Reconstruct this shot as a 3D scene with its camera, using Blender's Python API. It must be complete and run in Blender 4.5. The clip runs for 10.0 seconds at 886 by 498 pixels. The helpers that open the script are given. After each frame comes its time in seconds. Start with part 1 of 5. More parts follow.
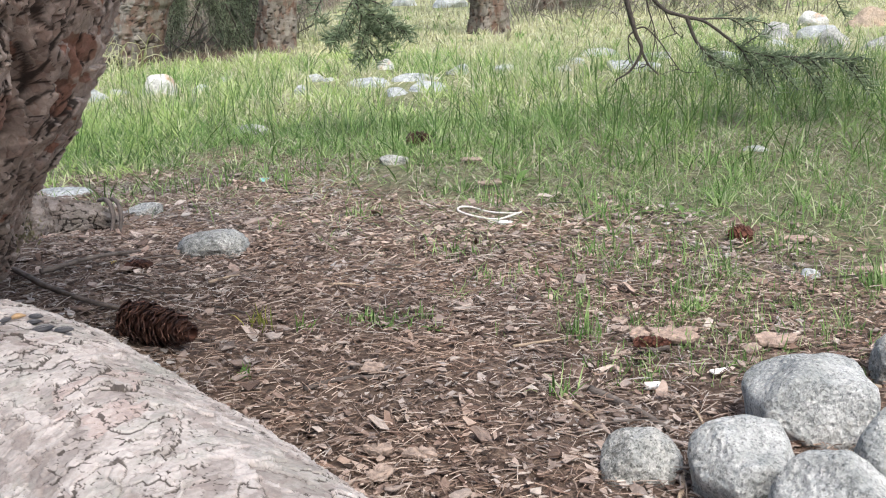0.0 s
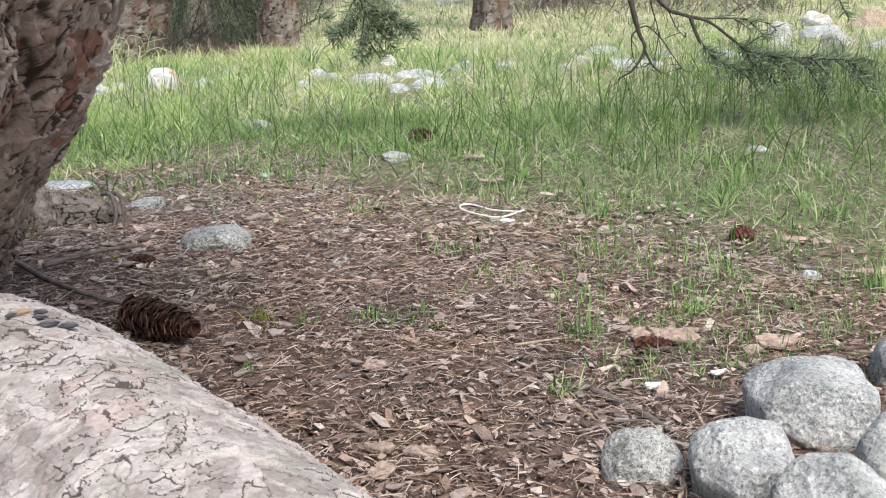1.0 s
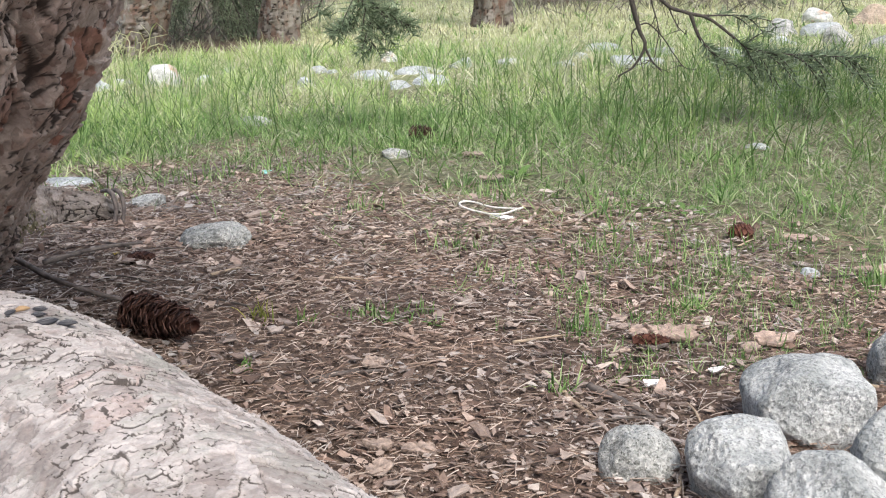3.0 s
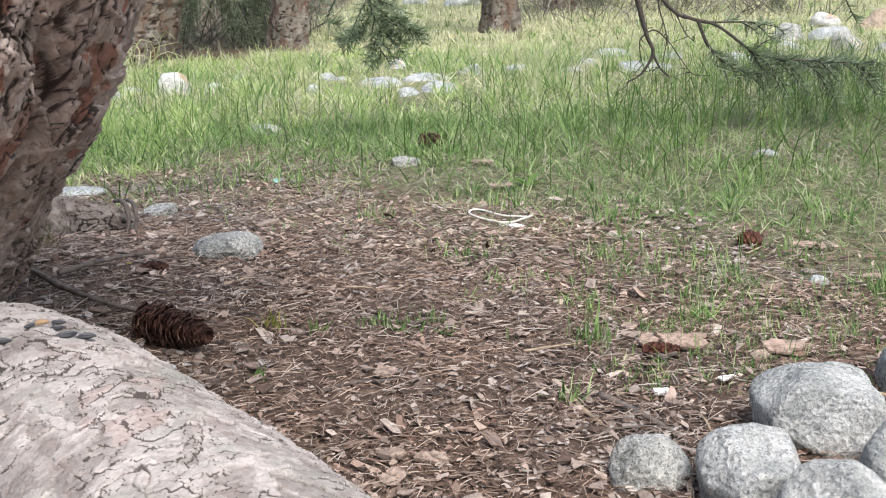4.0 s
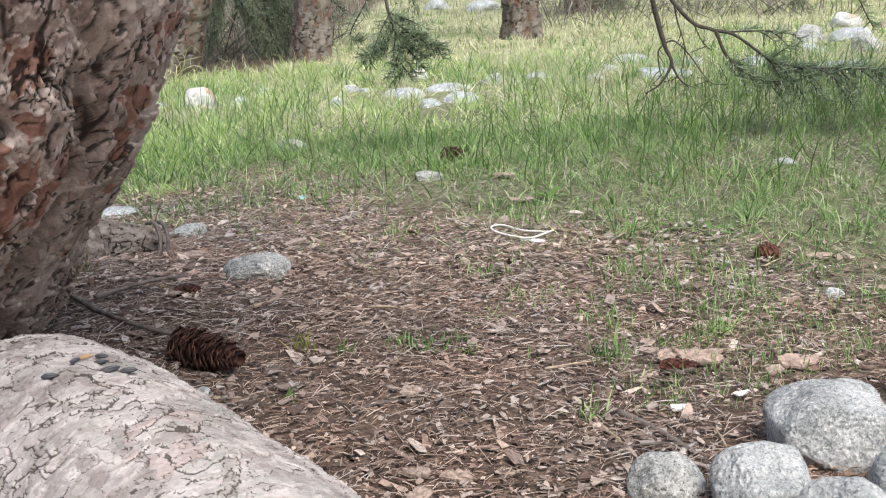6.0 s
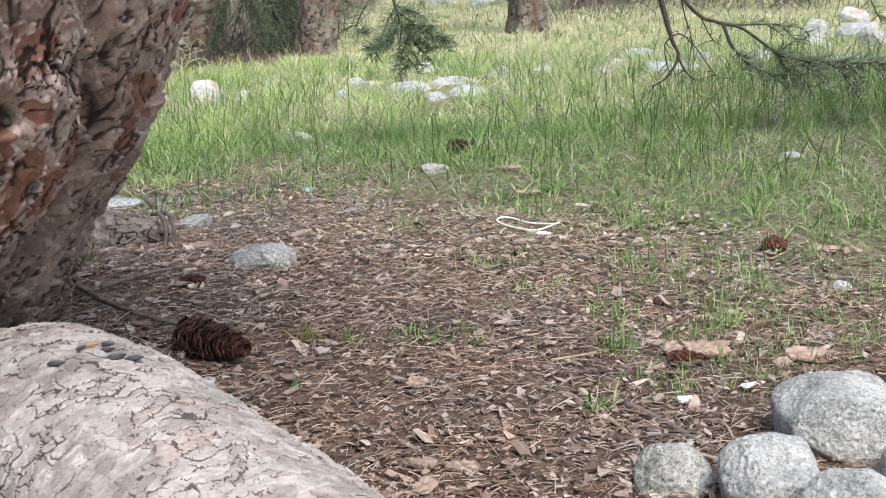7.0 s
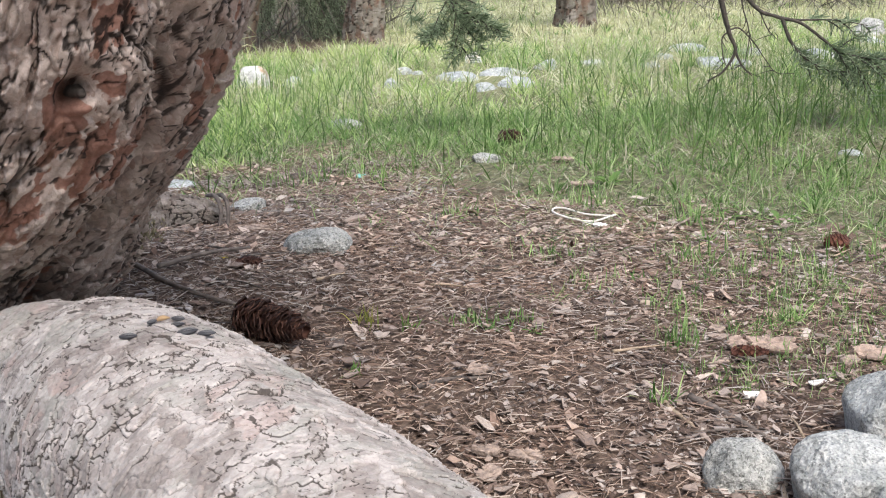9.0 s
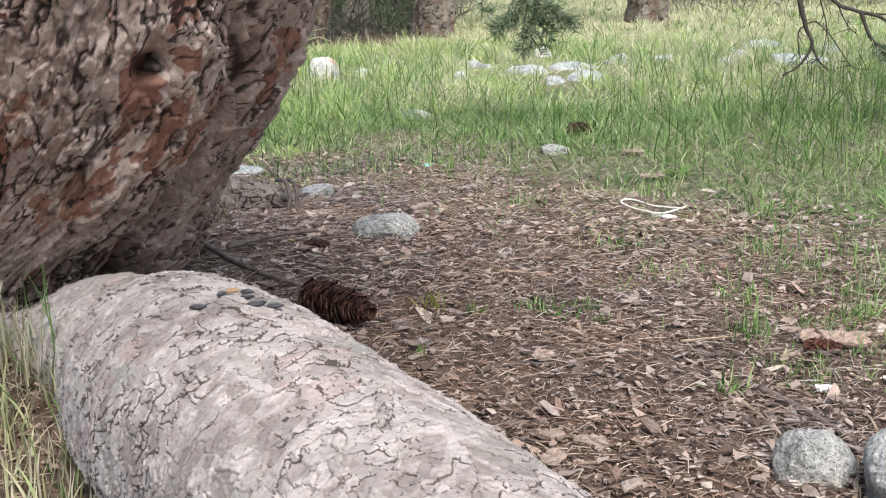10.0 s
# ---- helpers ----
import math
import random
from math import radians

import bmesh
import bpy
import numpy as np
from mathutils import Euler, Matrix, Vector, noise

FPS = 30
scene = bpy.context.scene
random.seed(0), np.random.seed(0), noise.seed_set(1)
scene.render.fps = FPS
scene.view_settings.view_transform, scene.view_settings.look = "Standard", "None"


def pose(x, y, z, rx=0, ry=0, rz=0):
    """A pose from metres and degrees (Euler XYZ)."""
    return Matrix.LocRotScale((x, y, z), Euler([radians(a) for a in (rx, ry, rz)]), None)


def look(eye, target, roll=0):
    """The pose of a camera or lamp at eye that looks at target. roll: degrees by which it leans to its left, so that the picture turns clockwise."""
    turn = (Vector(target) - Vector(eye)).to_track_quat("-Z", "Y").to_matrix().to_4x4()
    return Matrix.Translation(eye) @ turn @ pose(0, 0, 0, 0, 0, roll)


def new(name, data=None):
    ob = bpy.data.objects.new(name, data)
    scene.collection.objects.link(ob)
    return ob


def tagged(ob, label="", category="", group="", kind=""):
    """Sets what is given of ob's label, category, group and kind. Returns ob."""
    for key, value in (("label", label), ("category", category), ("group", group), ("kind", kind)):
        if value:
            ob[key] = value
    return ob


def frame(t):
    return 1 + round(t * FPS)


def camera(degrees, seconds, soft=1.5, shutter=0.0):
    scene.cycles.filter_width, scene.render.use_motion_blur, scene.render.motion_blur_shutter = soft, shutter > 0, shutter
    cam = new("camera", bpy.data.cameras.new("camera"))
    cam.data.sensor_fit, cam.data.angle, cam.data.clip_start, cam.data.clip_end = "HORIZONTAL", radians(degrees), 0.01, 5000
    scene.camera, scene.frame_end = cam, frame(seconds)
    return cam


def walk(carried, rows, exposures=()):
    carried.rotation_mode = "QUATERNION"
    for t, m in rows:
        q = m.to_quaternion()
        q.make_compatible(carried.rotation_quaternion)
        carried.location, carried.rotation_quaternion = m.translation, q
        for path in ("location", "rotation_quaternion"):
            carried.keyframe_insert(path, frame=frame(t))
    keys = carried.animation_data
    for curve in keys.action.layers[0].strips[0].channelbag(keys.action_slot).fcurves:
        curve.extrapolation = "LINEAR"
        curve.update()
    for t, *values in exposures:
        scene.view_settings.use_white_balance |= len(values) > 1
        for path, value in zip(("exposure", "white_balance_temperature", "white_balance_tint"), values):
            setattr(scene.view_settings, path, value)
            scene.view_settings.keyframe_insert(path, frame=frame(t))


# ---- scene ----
cam = camera(43.4, 10.0, soft=1.1)
PATH = [
    (0, (0.038, 0.108, 0.459), (0.034, 2.039, -0.059), -2.1),
    (0.5, (0.037, 0.107, 0.46), (0.033, 2.038, -0.062), -1.7),
    (1, (0.035, 0.106, 0.463), (0.031, 2.036, -0.063), -1.5),
    (1.5, (0.037, 0.104, 0.464), (0.033, 2.032, -0.066), -1.3),
    (2, (0.039, 0.105, 0.463), (0.036, 2.032, -0.071), -1.3),
    (2.5, (0.039, 0.104, 0.464), (0.036, 2.031, -0.07), -1.4),
    (4, (0.035, 0.094, 0.474), (0.014, 2.024, -0.05), -1.8),
    (4.5, (0.036, 0.081, 0.494), (0.003, 2.011, -0.027), -2.2),
    (5, (0.039, 0.068, 0.507), (-0.007, 1.999, -0.011), -2.7),
    (6.5, (0.041, 0.057, 0.51), (-0.031, 1.987, -0.013), -3.0),
    (7, (0.038, 0.06, 0.504), (-0.037, 1.988, -0.024), -2.9),
    (7.5, (0.034, 0.059, 0.5), (-0.044, 1.985, -0.034), -2.7),
    (8, (0.03, 0.067, 0.487), (-0.057, 1.992, -0.05), -2.5),
    (8.5, (0.013, 0.071, 0.489), (-0.091, 1.995, -0.048), -2.2),
    (9, (0.005, 0.071, 0.492), (-0.134, 1.993, -0.044), -1.9),
    (9.5, (0.004, 0.071, 0.483), (-0.186, 1.988, -0.052), -1.6),
    (10, (0.001, 0.071, 0.476), (-0.253, 1.98, -0.061), -1.6),
]
walk(cam, [(t, look(eye, target, roll)) for t, eye, target, roll in PATH])

# ---- light ----
world = bpy.data.worlds.new("sky")
scene.world = world
world.use_nodes = True
wn, wl = world.node_tree.nodes, world.node_tree.links
sky = wn.new("ShaderNodeTexSky")
sky.sky_type, sky.sun_disc = "NISHITA", False
sky.sun_elevation, sky.sun_rotation = radians(57), radians(150)
sky.dust_density, sky.air_density, sky.ozone_density = 4.0, 1.0, 1.0
wn["Background"].inputs["Strength"].default_value = 0.15
wl.new(sky.outputs[0], wn["Background"].inputs["Color"])
sun = new("sun", bpy.data.lights.new("sun", "SUN"))
sun.data.energy, sun.data.angle, sun.data.color = 1.8, radians(30), (1.0, 0.98, 0.95)
sun.matrix_world = look((1.3, -2.2, 4.0), (0, 0, 0))
scene.view_settings.exposure = 0.7


# ---- material kit ----
class Kit:
    """A node material under construction."""

    def __init__(self, name):
        self.m = bpy.data.materials.new(name)
        self.m.use_nodes = True
        self.t = self.m.node_tree
        self.b = self.t.nodes["Principled BSDF"]
        self.b.inputs["Specular IOR Level"].default_value = 0.3

    def node(self, kind, **sets):
        n = self.t.nodes.new("ShaderNode" + kind)
        for k, v in sets.items():
            n.inputs[k.replace("_", " ")].default_value = v
        return n

    def link(self, a, b):
        self.t.links.new(a, b)

    def coords(self):
        return self.node("TexCoord").outputs["Object"]

    def noise(self, scale, detail=5.0, rough=0.6, vec=None):
        n = self.node("TexNoise", Scale=scale, Detail=detail, Roughness=rough)
        self.link(vec or self.coords(), n.inputs["Vector"])
        return n.outputs["Fac"]

    def voronoi(self, scale, out="Distance", vec=None, feature="F1"):
        n = self.node("TexVoronoi", Scale=scale)
        n.feature = feature
        self.link(vec or self.coords(), n.inputs["Vector"])
        return n.outputs[out]

    def ramp(self, fac, *stops):
        n = self.node("ValToRGB")
        els = n.color_ramp.elements
        while len(els) < len(stops):
            els.new(0.5)
        for e, (p, c) in zip(els, stops):
            e.position = p
            e.color = (*c, 1) if len(c) == 3 else c
        self.link(fac, n.inputs["Fac"])
        return n.outputs["Color"]

    def mask(self, fac, lo, hi):
        n = self.node("MapRange")
        n.inputs["From Min"].default_value, n.inputs["From Max"].default_value = lo, hi
        self.link(fac, n.inputs["Value"])
        return n.outputs["Result"]

    def mix(self, fac, a, b, mode="MIX"):
        n = self.t.nodes.new("ShaderNodeMix")
        n.data_type, n.blend_type = "RGBA", mode
        for slot, v in ((0, fac), (6, a), (7, b)):
            if isinstance(v, bpy.types.NodeSocket):
                self.link(v, n.inputs[slot])
            else:
                n.inputs[slot].default_value = (*v, 1) if slot else v
        return n.outputs[2]

    def times(self, a, b):
        n = self.t.nodes.new("ShaderNodeMath")
        n.operation = "MULTIPLY"
        for k, v in enumerate((a, b)):
            if isinstance(v, bpy.types.NodeSocket):
                self.link(v, n.inputs[k])
            else:
                n.inputs[k].default_value = v
        return n.outputs[0]

    def plus(self, a, b):
        n = self.t.nodes.new("ShaderNodeMath")
        n.operation = "ADD"
        for k, v in enumerate((a, b)):
            if isinstance(v, bpy.types.NodeSocket):
                self.link(v, n.inputs[k])
            else:
                n.inputs[k].default_value = v
        return n.outputs[0]

    def attr(self, name):
        n = self.node("Attribute")
        n.attribute_name = name
        return n.outputs["Fac"]

    def island(self):
        return self.node("NewGeometry").outputs["Random Per Island"]

    def each(self):
        return self.node("ObjectInfo").outputs["Random"]

    def done(self, colour, rough=0.8, bump=None, depth=0.002, strength=0.6, translucent=0.0, sheen=0.0):
        b = self.b
        if isinstance(colour, bpy.types.NodeSocket):
            self.link(colour, b.inputs["Base Color"])
        else:
            b.inputs["Base Color"].default_value = (*colour, 1)
        if isinstance(rough, bpy.types.NodeSocket):
            self.link(rough, b.inputs["Roughness"])
        else:
            b.inputs["Roughness"].default_value = rough
        if bump is not None:
            n = self.node("Bump", Strength=strength, Distance=depth)
            self.link(bump, n.inputs["Height"])
            self.link(n.outputs["Normal"], b.inputs["Normal"])
        if translucent:
            tr = self.node("BsdfTranslucent")
            if isinstance(colour, bpy.types.NodeSocket):
                self.link(colour, tr.inputs["Color"])
            else:
                tr.inputs["Color"].default_value = (*colour, 1)
            mx = self.node("MixShader", Fac=translucent)
            self.link(b.outputs[0], mx.inputs[1])
            self.link(tr.outputs[0], mx.inputs[2])
            self.link(mx.outputs[0], self.t.nodes["Material Output"].inputs["Surface"])
        return self.m


# ---- materials ----
def mat_ground():
    k = Kit("forest_soil")
    y = k.node("SeparateXYZ")
    k.link(k.coords(), y.inputs[0])
    litter = k.ramp(k.noise(60, 8, 0.75), (0.28, (0.05, 0.036, 0.029)), (0.45, (0.115, 0.086, 0.069)), (0.58, (0.2, 0.155, 0.126)), (0.72, (0.32, 0.265, 0.22)))
    patch = k.ramp(k.noise(3.0, 4), (0.35, (0.8, 0.7, 0.64)), (0.65, (1.1, 1.05, 1.0)))
    litter = k.mix(1.0, litter, patch, "MULTIPLY")
    turf = k.ramp(k.noise(45, 8, 0.75), (0.3, (0.05, 0.052, 0.027)), (0.48, (0.125, 0.127, 0.068)), (0.62, (0.28, 0.272, 0.165)), (0.75, (0.42, 0.39, 0.28)))
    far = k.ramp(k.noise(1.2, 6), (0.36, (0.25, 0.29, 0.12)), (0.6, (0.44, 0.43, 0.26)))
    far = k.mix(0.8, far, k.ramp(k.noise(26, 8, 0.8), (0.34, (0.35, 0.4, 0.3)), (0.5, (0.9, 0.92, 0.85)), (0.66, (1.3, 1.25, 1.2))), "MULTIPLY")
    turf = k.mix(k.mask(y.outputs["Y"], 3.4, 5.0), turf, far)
    side = k.node("Clamp", Min=-0.3, Max=1.6)
    k.link(y.outputs["X"], side.inputs[0])
    edge = k.plus(k.plus(y.outputs["Y"], k.times(side.outputs[0], 0.9)), k.times(k.noise(2.5, 5), 0.7))
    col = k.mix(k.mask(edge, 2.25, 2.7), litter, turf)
    # bare earth under the far conifers, its colour darkened for their shade
    west = k.times(y.outputs["X"], -1.0)
    earth = k.times(k.mask(k.plus(y.outputs["Y"], k.times(k.noise(2.0, 4), 0.8)), 5.45, 5.8), k.mask(west, 0.82, 0.98))
    col = k.mix(earth, col, k.mix(1.0, litter, (0.75, 0.78, 0.7), "MULTIPLY"))
    return k.done(col, 0.95, k.noise(110, 8, 0.8), 0.006, 0.8)


def mat_bark(name, base, pale, red, dark, moss, amounts, flakes=100.0, tall=1.0, rough=0.0022):
    """Bark over the layers' own marks: tone (one value a plate), seam (furrows and the shade painted under plate
    edges), flake (where the outer layers have come off).
    """
    k = Kit(name)
    fine = k.noise(260, 6, 0.7)
    mid = k.noise(28, 5, 0.65)
    # small loose scales: ragged cells, each with a height and shade of its own
    warp = k.node("TexNoise", Scale=flakes * 0.7, Detail=3.0)
    k.link(k.coords(), warp.inputs["Vector"])
    bent = k.node("VectorMath")
    bent.operation = "MULTIPLY_ADD"
    k.link(warp.outputs["Color"], bent.inputs[0])
    bent.inputs[1].default_value = (0.9 / flakes,) * 3
    k.link(k.coords(), bent.inputs[2])
    shape = k.node("Mapping")
    shape.inputs["Scale"].default_value = (1, 1, tall)
    k.link(bent.outputs[0], shape.inputs["Vector"])
    scale = k.voronoi(flakes, "Color", shape.outputs[0])
    gap = k.mask(k.voronoi(flakes, "Distance", shape.outputs[0], "DISTANCE_TO_EDGE"), 0.0, 0.05)
    shade = k.node("SeparateColor")
    k.link(scale, shade.inputs[0])
    tone = k.plus(k.times(k.attr("tone"), 0.85), k.times(shade.outputs[0], 0.34))
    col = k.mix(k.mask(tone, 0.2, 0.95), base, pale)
    col = k.mix(k.times(k.mask(mid, 0.5, 0.66), amounts[0]), col, pale)
    col = k.mix(k.times(k.mask(k.attr("flake"), 0.35, 0.6), amounts[1]), col, red)
    col = k.mix(k.times(k.mask(k.noise(9, 5, 0.6), 0.55, 0.66), amounts[2]), col, red)
    col = k.mix(k.times(k.mask(shade.outputs[2], 0.7, 0.75), amounts[2]), col, red)
    col = k.mix(k.times(k.mask(k.noise(14, 7, 0.75), 0.5, 0.62), amounts[3]), col, moss)
    broken = k.mask(k.noise(flakes * 0.35, 3), 0.52, 0.6)
    low = k.plus(k.times(gap, -1.0), 1.0)
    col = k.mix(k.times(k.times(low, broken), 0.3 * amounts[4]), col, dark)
    # shade of undercut plate edges put into the colour, along with dark furrows
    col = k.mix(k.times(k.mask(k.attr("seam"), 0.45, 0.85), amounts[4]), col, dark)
    grain = k.ramp(fine, (0.3, (0.72, 0.7, 0.68)), (0.7, (1.2, 1.18, 1.16)))
    col = k.mix(0.8, col, grain, "MULTIPLY")
    bump = k.plus(k.plus(k.times(fine, 0.5), k.times(mid, 0.5)), k.times(shade.outputs[1], 0.8))
    return k.done(col, 0.88, bump, rough, 0.8)


def mat_granite(name, light, dark, speck=420.0, stain=(0.32, 0.3, 0.25), lichen=0.0, rust=0.0):
    k = Kit(name)
    grains = k.ramp(k.voronoi(speck, "Color"), (0.1, dark), (0.4, light), (0.9, tuple(min(1, 1.15 * c) for c in light)))
    specks = k.mask(k.noise(speck * 0.8, 3, 0.7), 0.6, 0.67)
    col = k.mix(k.times(specks, 0.35), grains, tuple(0.35 * c for c in dark))
    clump = k.ramp(k.noise(speck * 0.36, 4, 0.75), (0.36, (0.62, 0.63, 0.62)), (0.5, (0.95, 0.96, 0.95)), (0.64, (1.14, 1.13, 1.12)))
    col = k.mix(0.9, col, clump, "MULTIPLY")
    blotch = k.ramp(k.noise(16, 5, 0.65), (0.35, (0.6, 0.62, 0.61)), (0.6, (1.08, 1.08, 1.06)))
    col = k.mix(1.0, col, blotch, "MULTIPLY")
    col = k.mix(k.times(k.mask(k.noise(22, 7, 0.7), 0.56, 0.68), 0.45), col, stain)
    if lichen:
        col = k.mix(k.times(k.mask(k.noise(38, 6, 0.75), 0.52, 0.6), lichen), col, (0.1, 0.105, 0.09))
    if rust:
        col = k.mix(k.times(k.mask(k.noise(9, 4, 0.6), 0.5, 0.58), rust), col, (0.5, 0.25, 0.1))
    return k.done(col, 0.85, k.plus(k.plus(k.noise(300, 5, 0.7), k.noise(60, 6, 0.7)), k.voronoi(150, "Distance")), 0.005, 0.85)


def mat_spread(name, stops, rough=0.85, translucent=0.0, by="island", grain=0.0, patch=0.0):
    """One colour for each loose piece, out of a range; with patch, whole stretches are redder or greyer."""
    k = Kit(name)
    col = k.ramp(k.island() if by == "island" else k.each(), *stops)
    if patch:
        col = k.mix(1.0, col, k.ramp(k.noise(patch, 3), (0.4, (0.92, 0.97, 1.0)), (0.6, (1.1, 0.99, 0.9))), "MULTIPLY")
    if grain:
        col = k.mix(0.9, col, k.ramp(k.noise(grain, 6, 0.7), (0.3, (0.6, 0.58, 0.56)), (0.7, (1.25, 1.25, 1.25))), "MULTIPLY")
        return k.done(col, rough, k.noise(grain * 1.5, 5, 0.7), 0.0015, 0.5, translucent)
    return k.done(col, rough, translucent=translucent)


def mat_plain(name, colour, rough=0.7, scale=80, spread=0.35, depth=0.001):
    k = Kit(name)
    col = k.mix(1.0, colour, k.ramp(k.noise(scale, 6, 0.65), (0.3, (1 - spread,) * 3), (0.7, (1 + spread,) * 3)), "MULTIPLY")
    return k.done(col, rough, k.noise(scale * 2, 5, 0.7), depth, 0.5)


SOIL = mat_ground()
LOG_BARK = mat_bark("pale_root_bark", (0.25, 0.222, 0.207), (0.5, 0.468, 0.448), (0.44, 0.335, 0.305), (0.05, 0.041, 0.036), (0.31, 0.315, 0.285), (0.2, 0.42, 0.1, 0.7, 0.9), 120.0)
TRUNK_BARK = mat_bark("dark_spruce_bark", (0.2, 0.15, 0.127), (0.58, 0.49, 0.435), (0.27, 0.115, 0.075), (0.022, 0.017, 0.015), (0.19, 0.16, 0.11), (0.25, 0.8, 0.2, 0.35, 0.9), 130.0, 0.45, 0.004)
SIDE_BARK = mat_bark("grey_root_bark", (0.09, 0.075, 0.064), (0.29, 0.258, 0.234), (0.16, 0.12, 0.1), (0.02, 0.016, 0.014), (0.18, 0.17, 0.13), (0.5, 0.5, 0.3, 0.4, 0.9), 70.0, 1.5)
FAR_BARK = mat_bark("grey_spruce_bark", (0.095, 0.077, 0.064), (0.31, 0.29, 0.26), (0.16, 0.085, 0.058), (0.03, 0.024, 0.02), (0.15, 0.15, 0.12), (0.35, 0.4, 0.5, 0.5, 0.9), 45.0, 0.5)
GRANITE = mat_granite("pale_granite", (0.63, 0.635, 0.63), (0.34, 0.345, 0.345), 560.0)
GRANITE_SPOT = mat_granite("spotted_granite", (0.56, 0.555, 0.535), (0.24, 0.24, 0.225), 560.0, lichen=0.65)
FAR_STONE = mat_granite("white_stone", (0.6, 0.62, 0.63), (0.42, 0.44, 0.45), 260, rust=0.0)
RUST_STONE = mat_granite("rust_stained_stone", (0.8, 0.79, 0.76), (0.64, 0.63, 0.61), 260, rust=0.7)
TAN_STONE = mat_granite("tan_stone", (0.52, 0.41, 0.32), (0.36, 0.28, 0.22), 260, rust=0.3)
CHIPS = mat_spread("bark_chips", [(0.0, (0.045, 0.034, 0.028)), (0.22, (0.14, 0.096, 0.077)), (0.5, (0.29, 0.22, 0.184)), (0.78, (0.43, 0.362, 0.32)), (0.93, (0.5, 0.44, 0.395)), (1.0, (0.55, 0.485, 0.44))], 0.85, grain=160, patch=3.5)
PALE_CHIPS = mat_spread("pale_bark_chips", [(0.0, (0.13, 0.094, 0.075)), (0.4, (0.26, 0.205, 0.176)), (0.75, (0.41, 0.355, 0.31)), (1.0, (0.54, 0.48, 0.43))], 0.85, grain=160, patch=3.5)
NEEDLES = mat_spread("fallen_needles", [(0.0, (0.08, 0.056, 0.043)), (0.4, (0.215, 0.155, 0.124)), (0.75, (0.35, 0.283, 0.238)), (1.0, (0.5, 0.44, 0.39))], 0.7, patch=3.0)
STRAW = mat_spread("dry_straw", [(0.0, (0.15, 0.135, 0.08)), (0.5, (0.31, 0.3, 0.205)), (1.0, (0.58, 0.555, 0.43))], 0.7, 0.25)
# pale dry straw; among the meadow stones its brightness stands in for sunlight
PALE_STRAW = mat_spread("pale_lit_straw", [(0.0, (0.38, 0.42, 0.2)), (0.5, (0.6, 0.6, 0.38)), (1.0, (0.82, 0.8, 0.62))], 0.6, 0.4)
# lit copy of the green grass: sunshine put into the blade colour
LIT_GRASS = mat_spread("lit_grass", [(0.0, (0.34, 0.5, 0.14)), (0.6, (0.55, 0.68, 0.27)), (1.0, (0.74, 0.78, 0.48))], 0.55, 0.45)
GRASS = mat_spread("green_grass", [(0.0, (0.07, 0.15, 0.035)), (0.4, (0.19, 0.325, 0.1)), (0.8, (0.37, 0.52, 0.2)), (1.0, (0.56, 0.6, 0.37))], 0.55, 0.4)
TALL_GRASS = mat_spread("dark_grass_blades", [(0.0, (0.06, 0.12, 0.03)), (0.6, (0.15, 0.25, 0.07)), (1.0, (0.3, 0.38, 0.15))], 0.55, 0.35)
PALE_BARK = mat_plain("pale_bark_flake", (0.32, 0.25, 0.205), 0.88, 140, 0.5, 0.004)
PINK_BARK = mat_plain("pinkish_bark_slab", (0.35, 0.265, 0.215), 0.88, 110, 0.5, 0.005)
SCALE = mat_spread("cone_scale", [(0.0, (0.03, 0.014, 0.01)), (0.6, (0.075, 0.034, 0.024)), (1.0, (0.14, 0.07, 0.05))], 0.6, by="each")
CONE_CORE = mat_plain("cone_core", (0.03, 0.017, 0.012), 0.9)
RED_SCALE = mat_spread("red_cone_scale", [(0.0, (0.06, 0.022, 0.014)), (1.0, (0.15, 0.06, 0.04))], 0.65, by="each")
SEED = mat_spread("sunflower_hull", [(0.0, (0.022, 0.022, 0.026)), (1.0, (0.05, 0.05, 0.055))], 0.45, by="each")
SEED_LINE = mat_plain("sunflower_stripe", (0.2, 0.2, 0.2), 0.5)
HUSK = mat_plain("orange_husk", (0.36, 0.24, 0.13), 0.6)
DEADWOOD = mat_plain("dead_twig_bark", (0.075, 0.064, 0.055), 0.9, 120, 0.5)
ROOTWOOD = mat_plain("weathered_root", (0.14, 0.118, 0.103), 0.9, 60, 0.55, 0.004)
PALEWOOD = mat_plain("pale_dry_stick", (0.36, 0.28, 0.2), 0.8, 120, 0.4)
SPRUCE = mat_spread("spruce_needles", [(0.0, (0.12, 0.17, 0.095)), (0.6, (0.25, 0.33, 0.19)), (1.0, (0.42, 0.5, 0.33))], 0.55, 0.25)
# darker copy of the needles, with shade put into the colour
DARK_SPRUCE = mat_spread("shaded_spruce_needles", [(0.0, (0.1, 0.14, 0.08)), (1.0, (0.32, 0.39, 0.24))], 0.6, 0.15)
TWIGS = mat_spread("dead_brush", [(0.0, (0.1, 0.09, 0.075)), (0.7, (0.25, 0.23, 0.195)), (1.0, (0.45, 0.42, 0.36))], 0.85)
WHITE_CORD = mat_plain("white_cord", (0.72, 0.68, 0.62), 0.6, 300, 0.15)
WHITE_CHIP = mat_plain("white_chip", (0.8, 0.78, 0.75), 0.5, 90, 0.12)
BLUE = mat_plain("turquoise_plastic", (0.3, 0.6, 0.58), 0.4, 60, 0.15)
PEBBLE = mat_plain("tan_pebble", (0.5, 0.42, 0.32), 0.7, 90, 0.25)
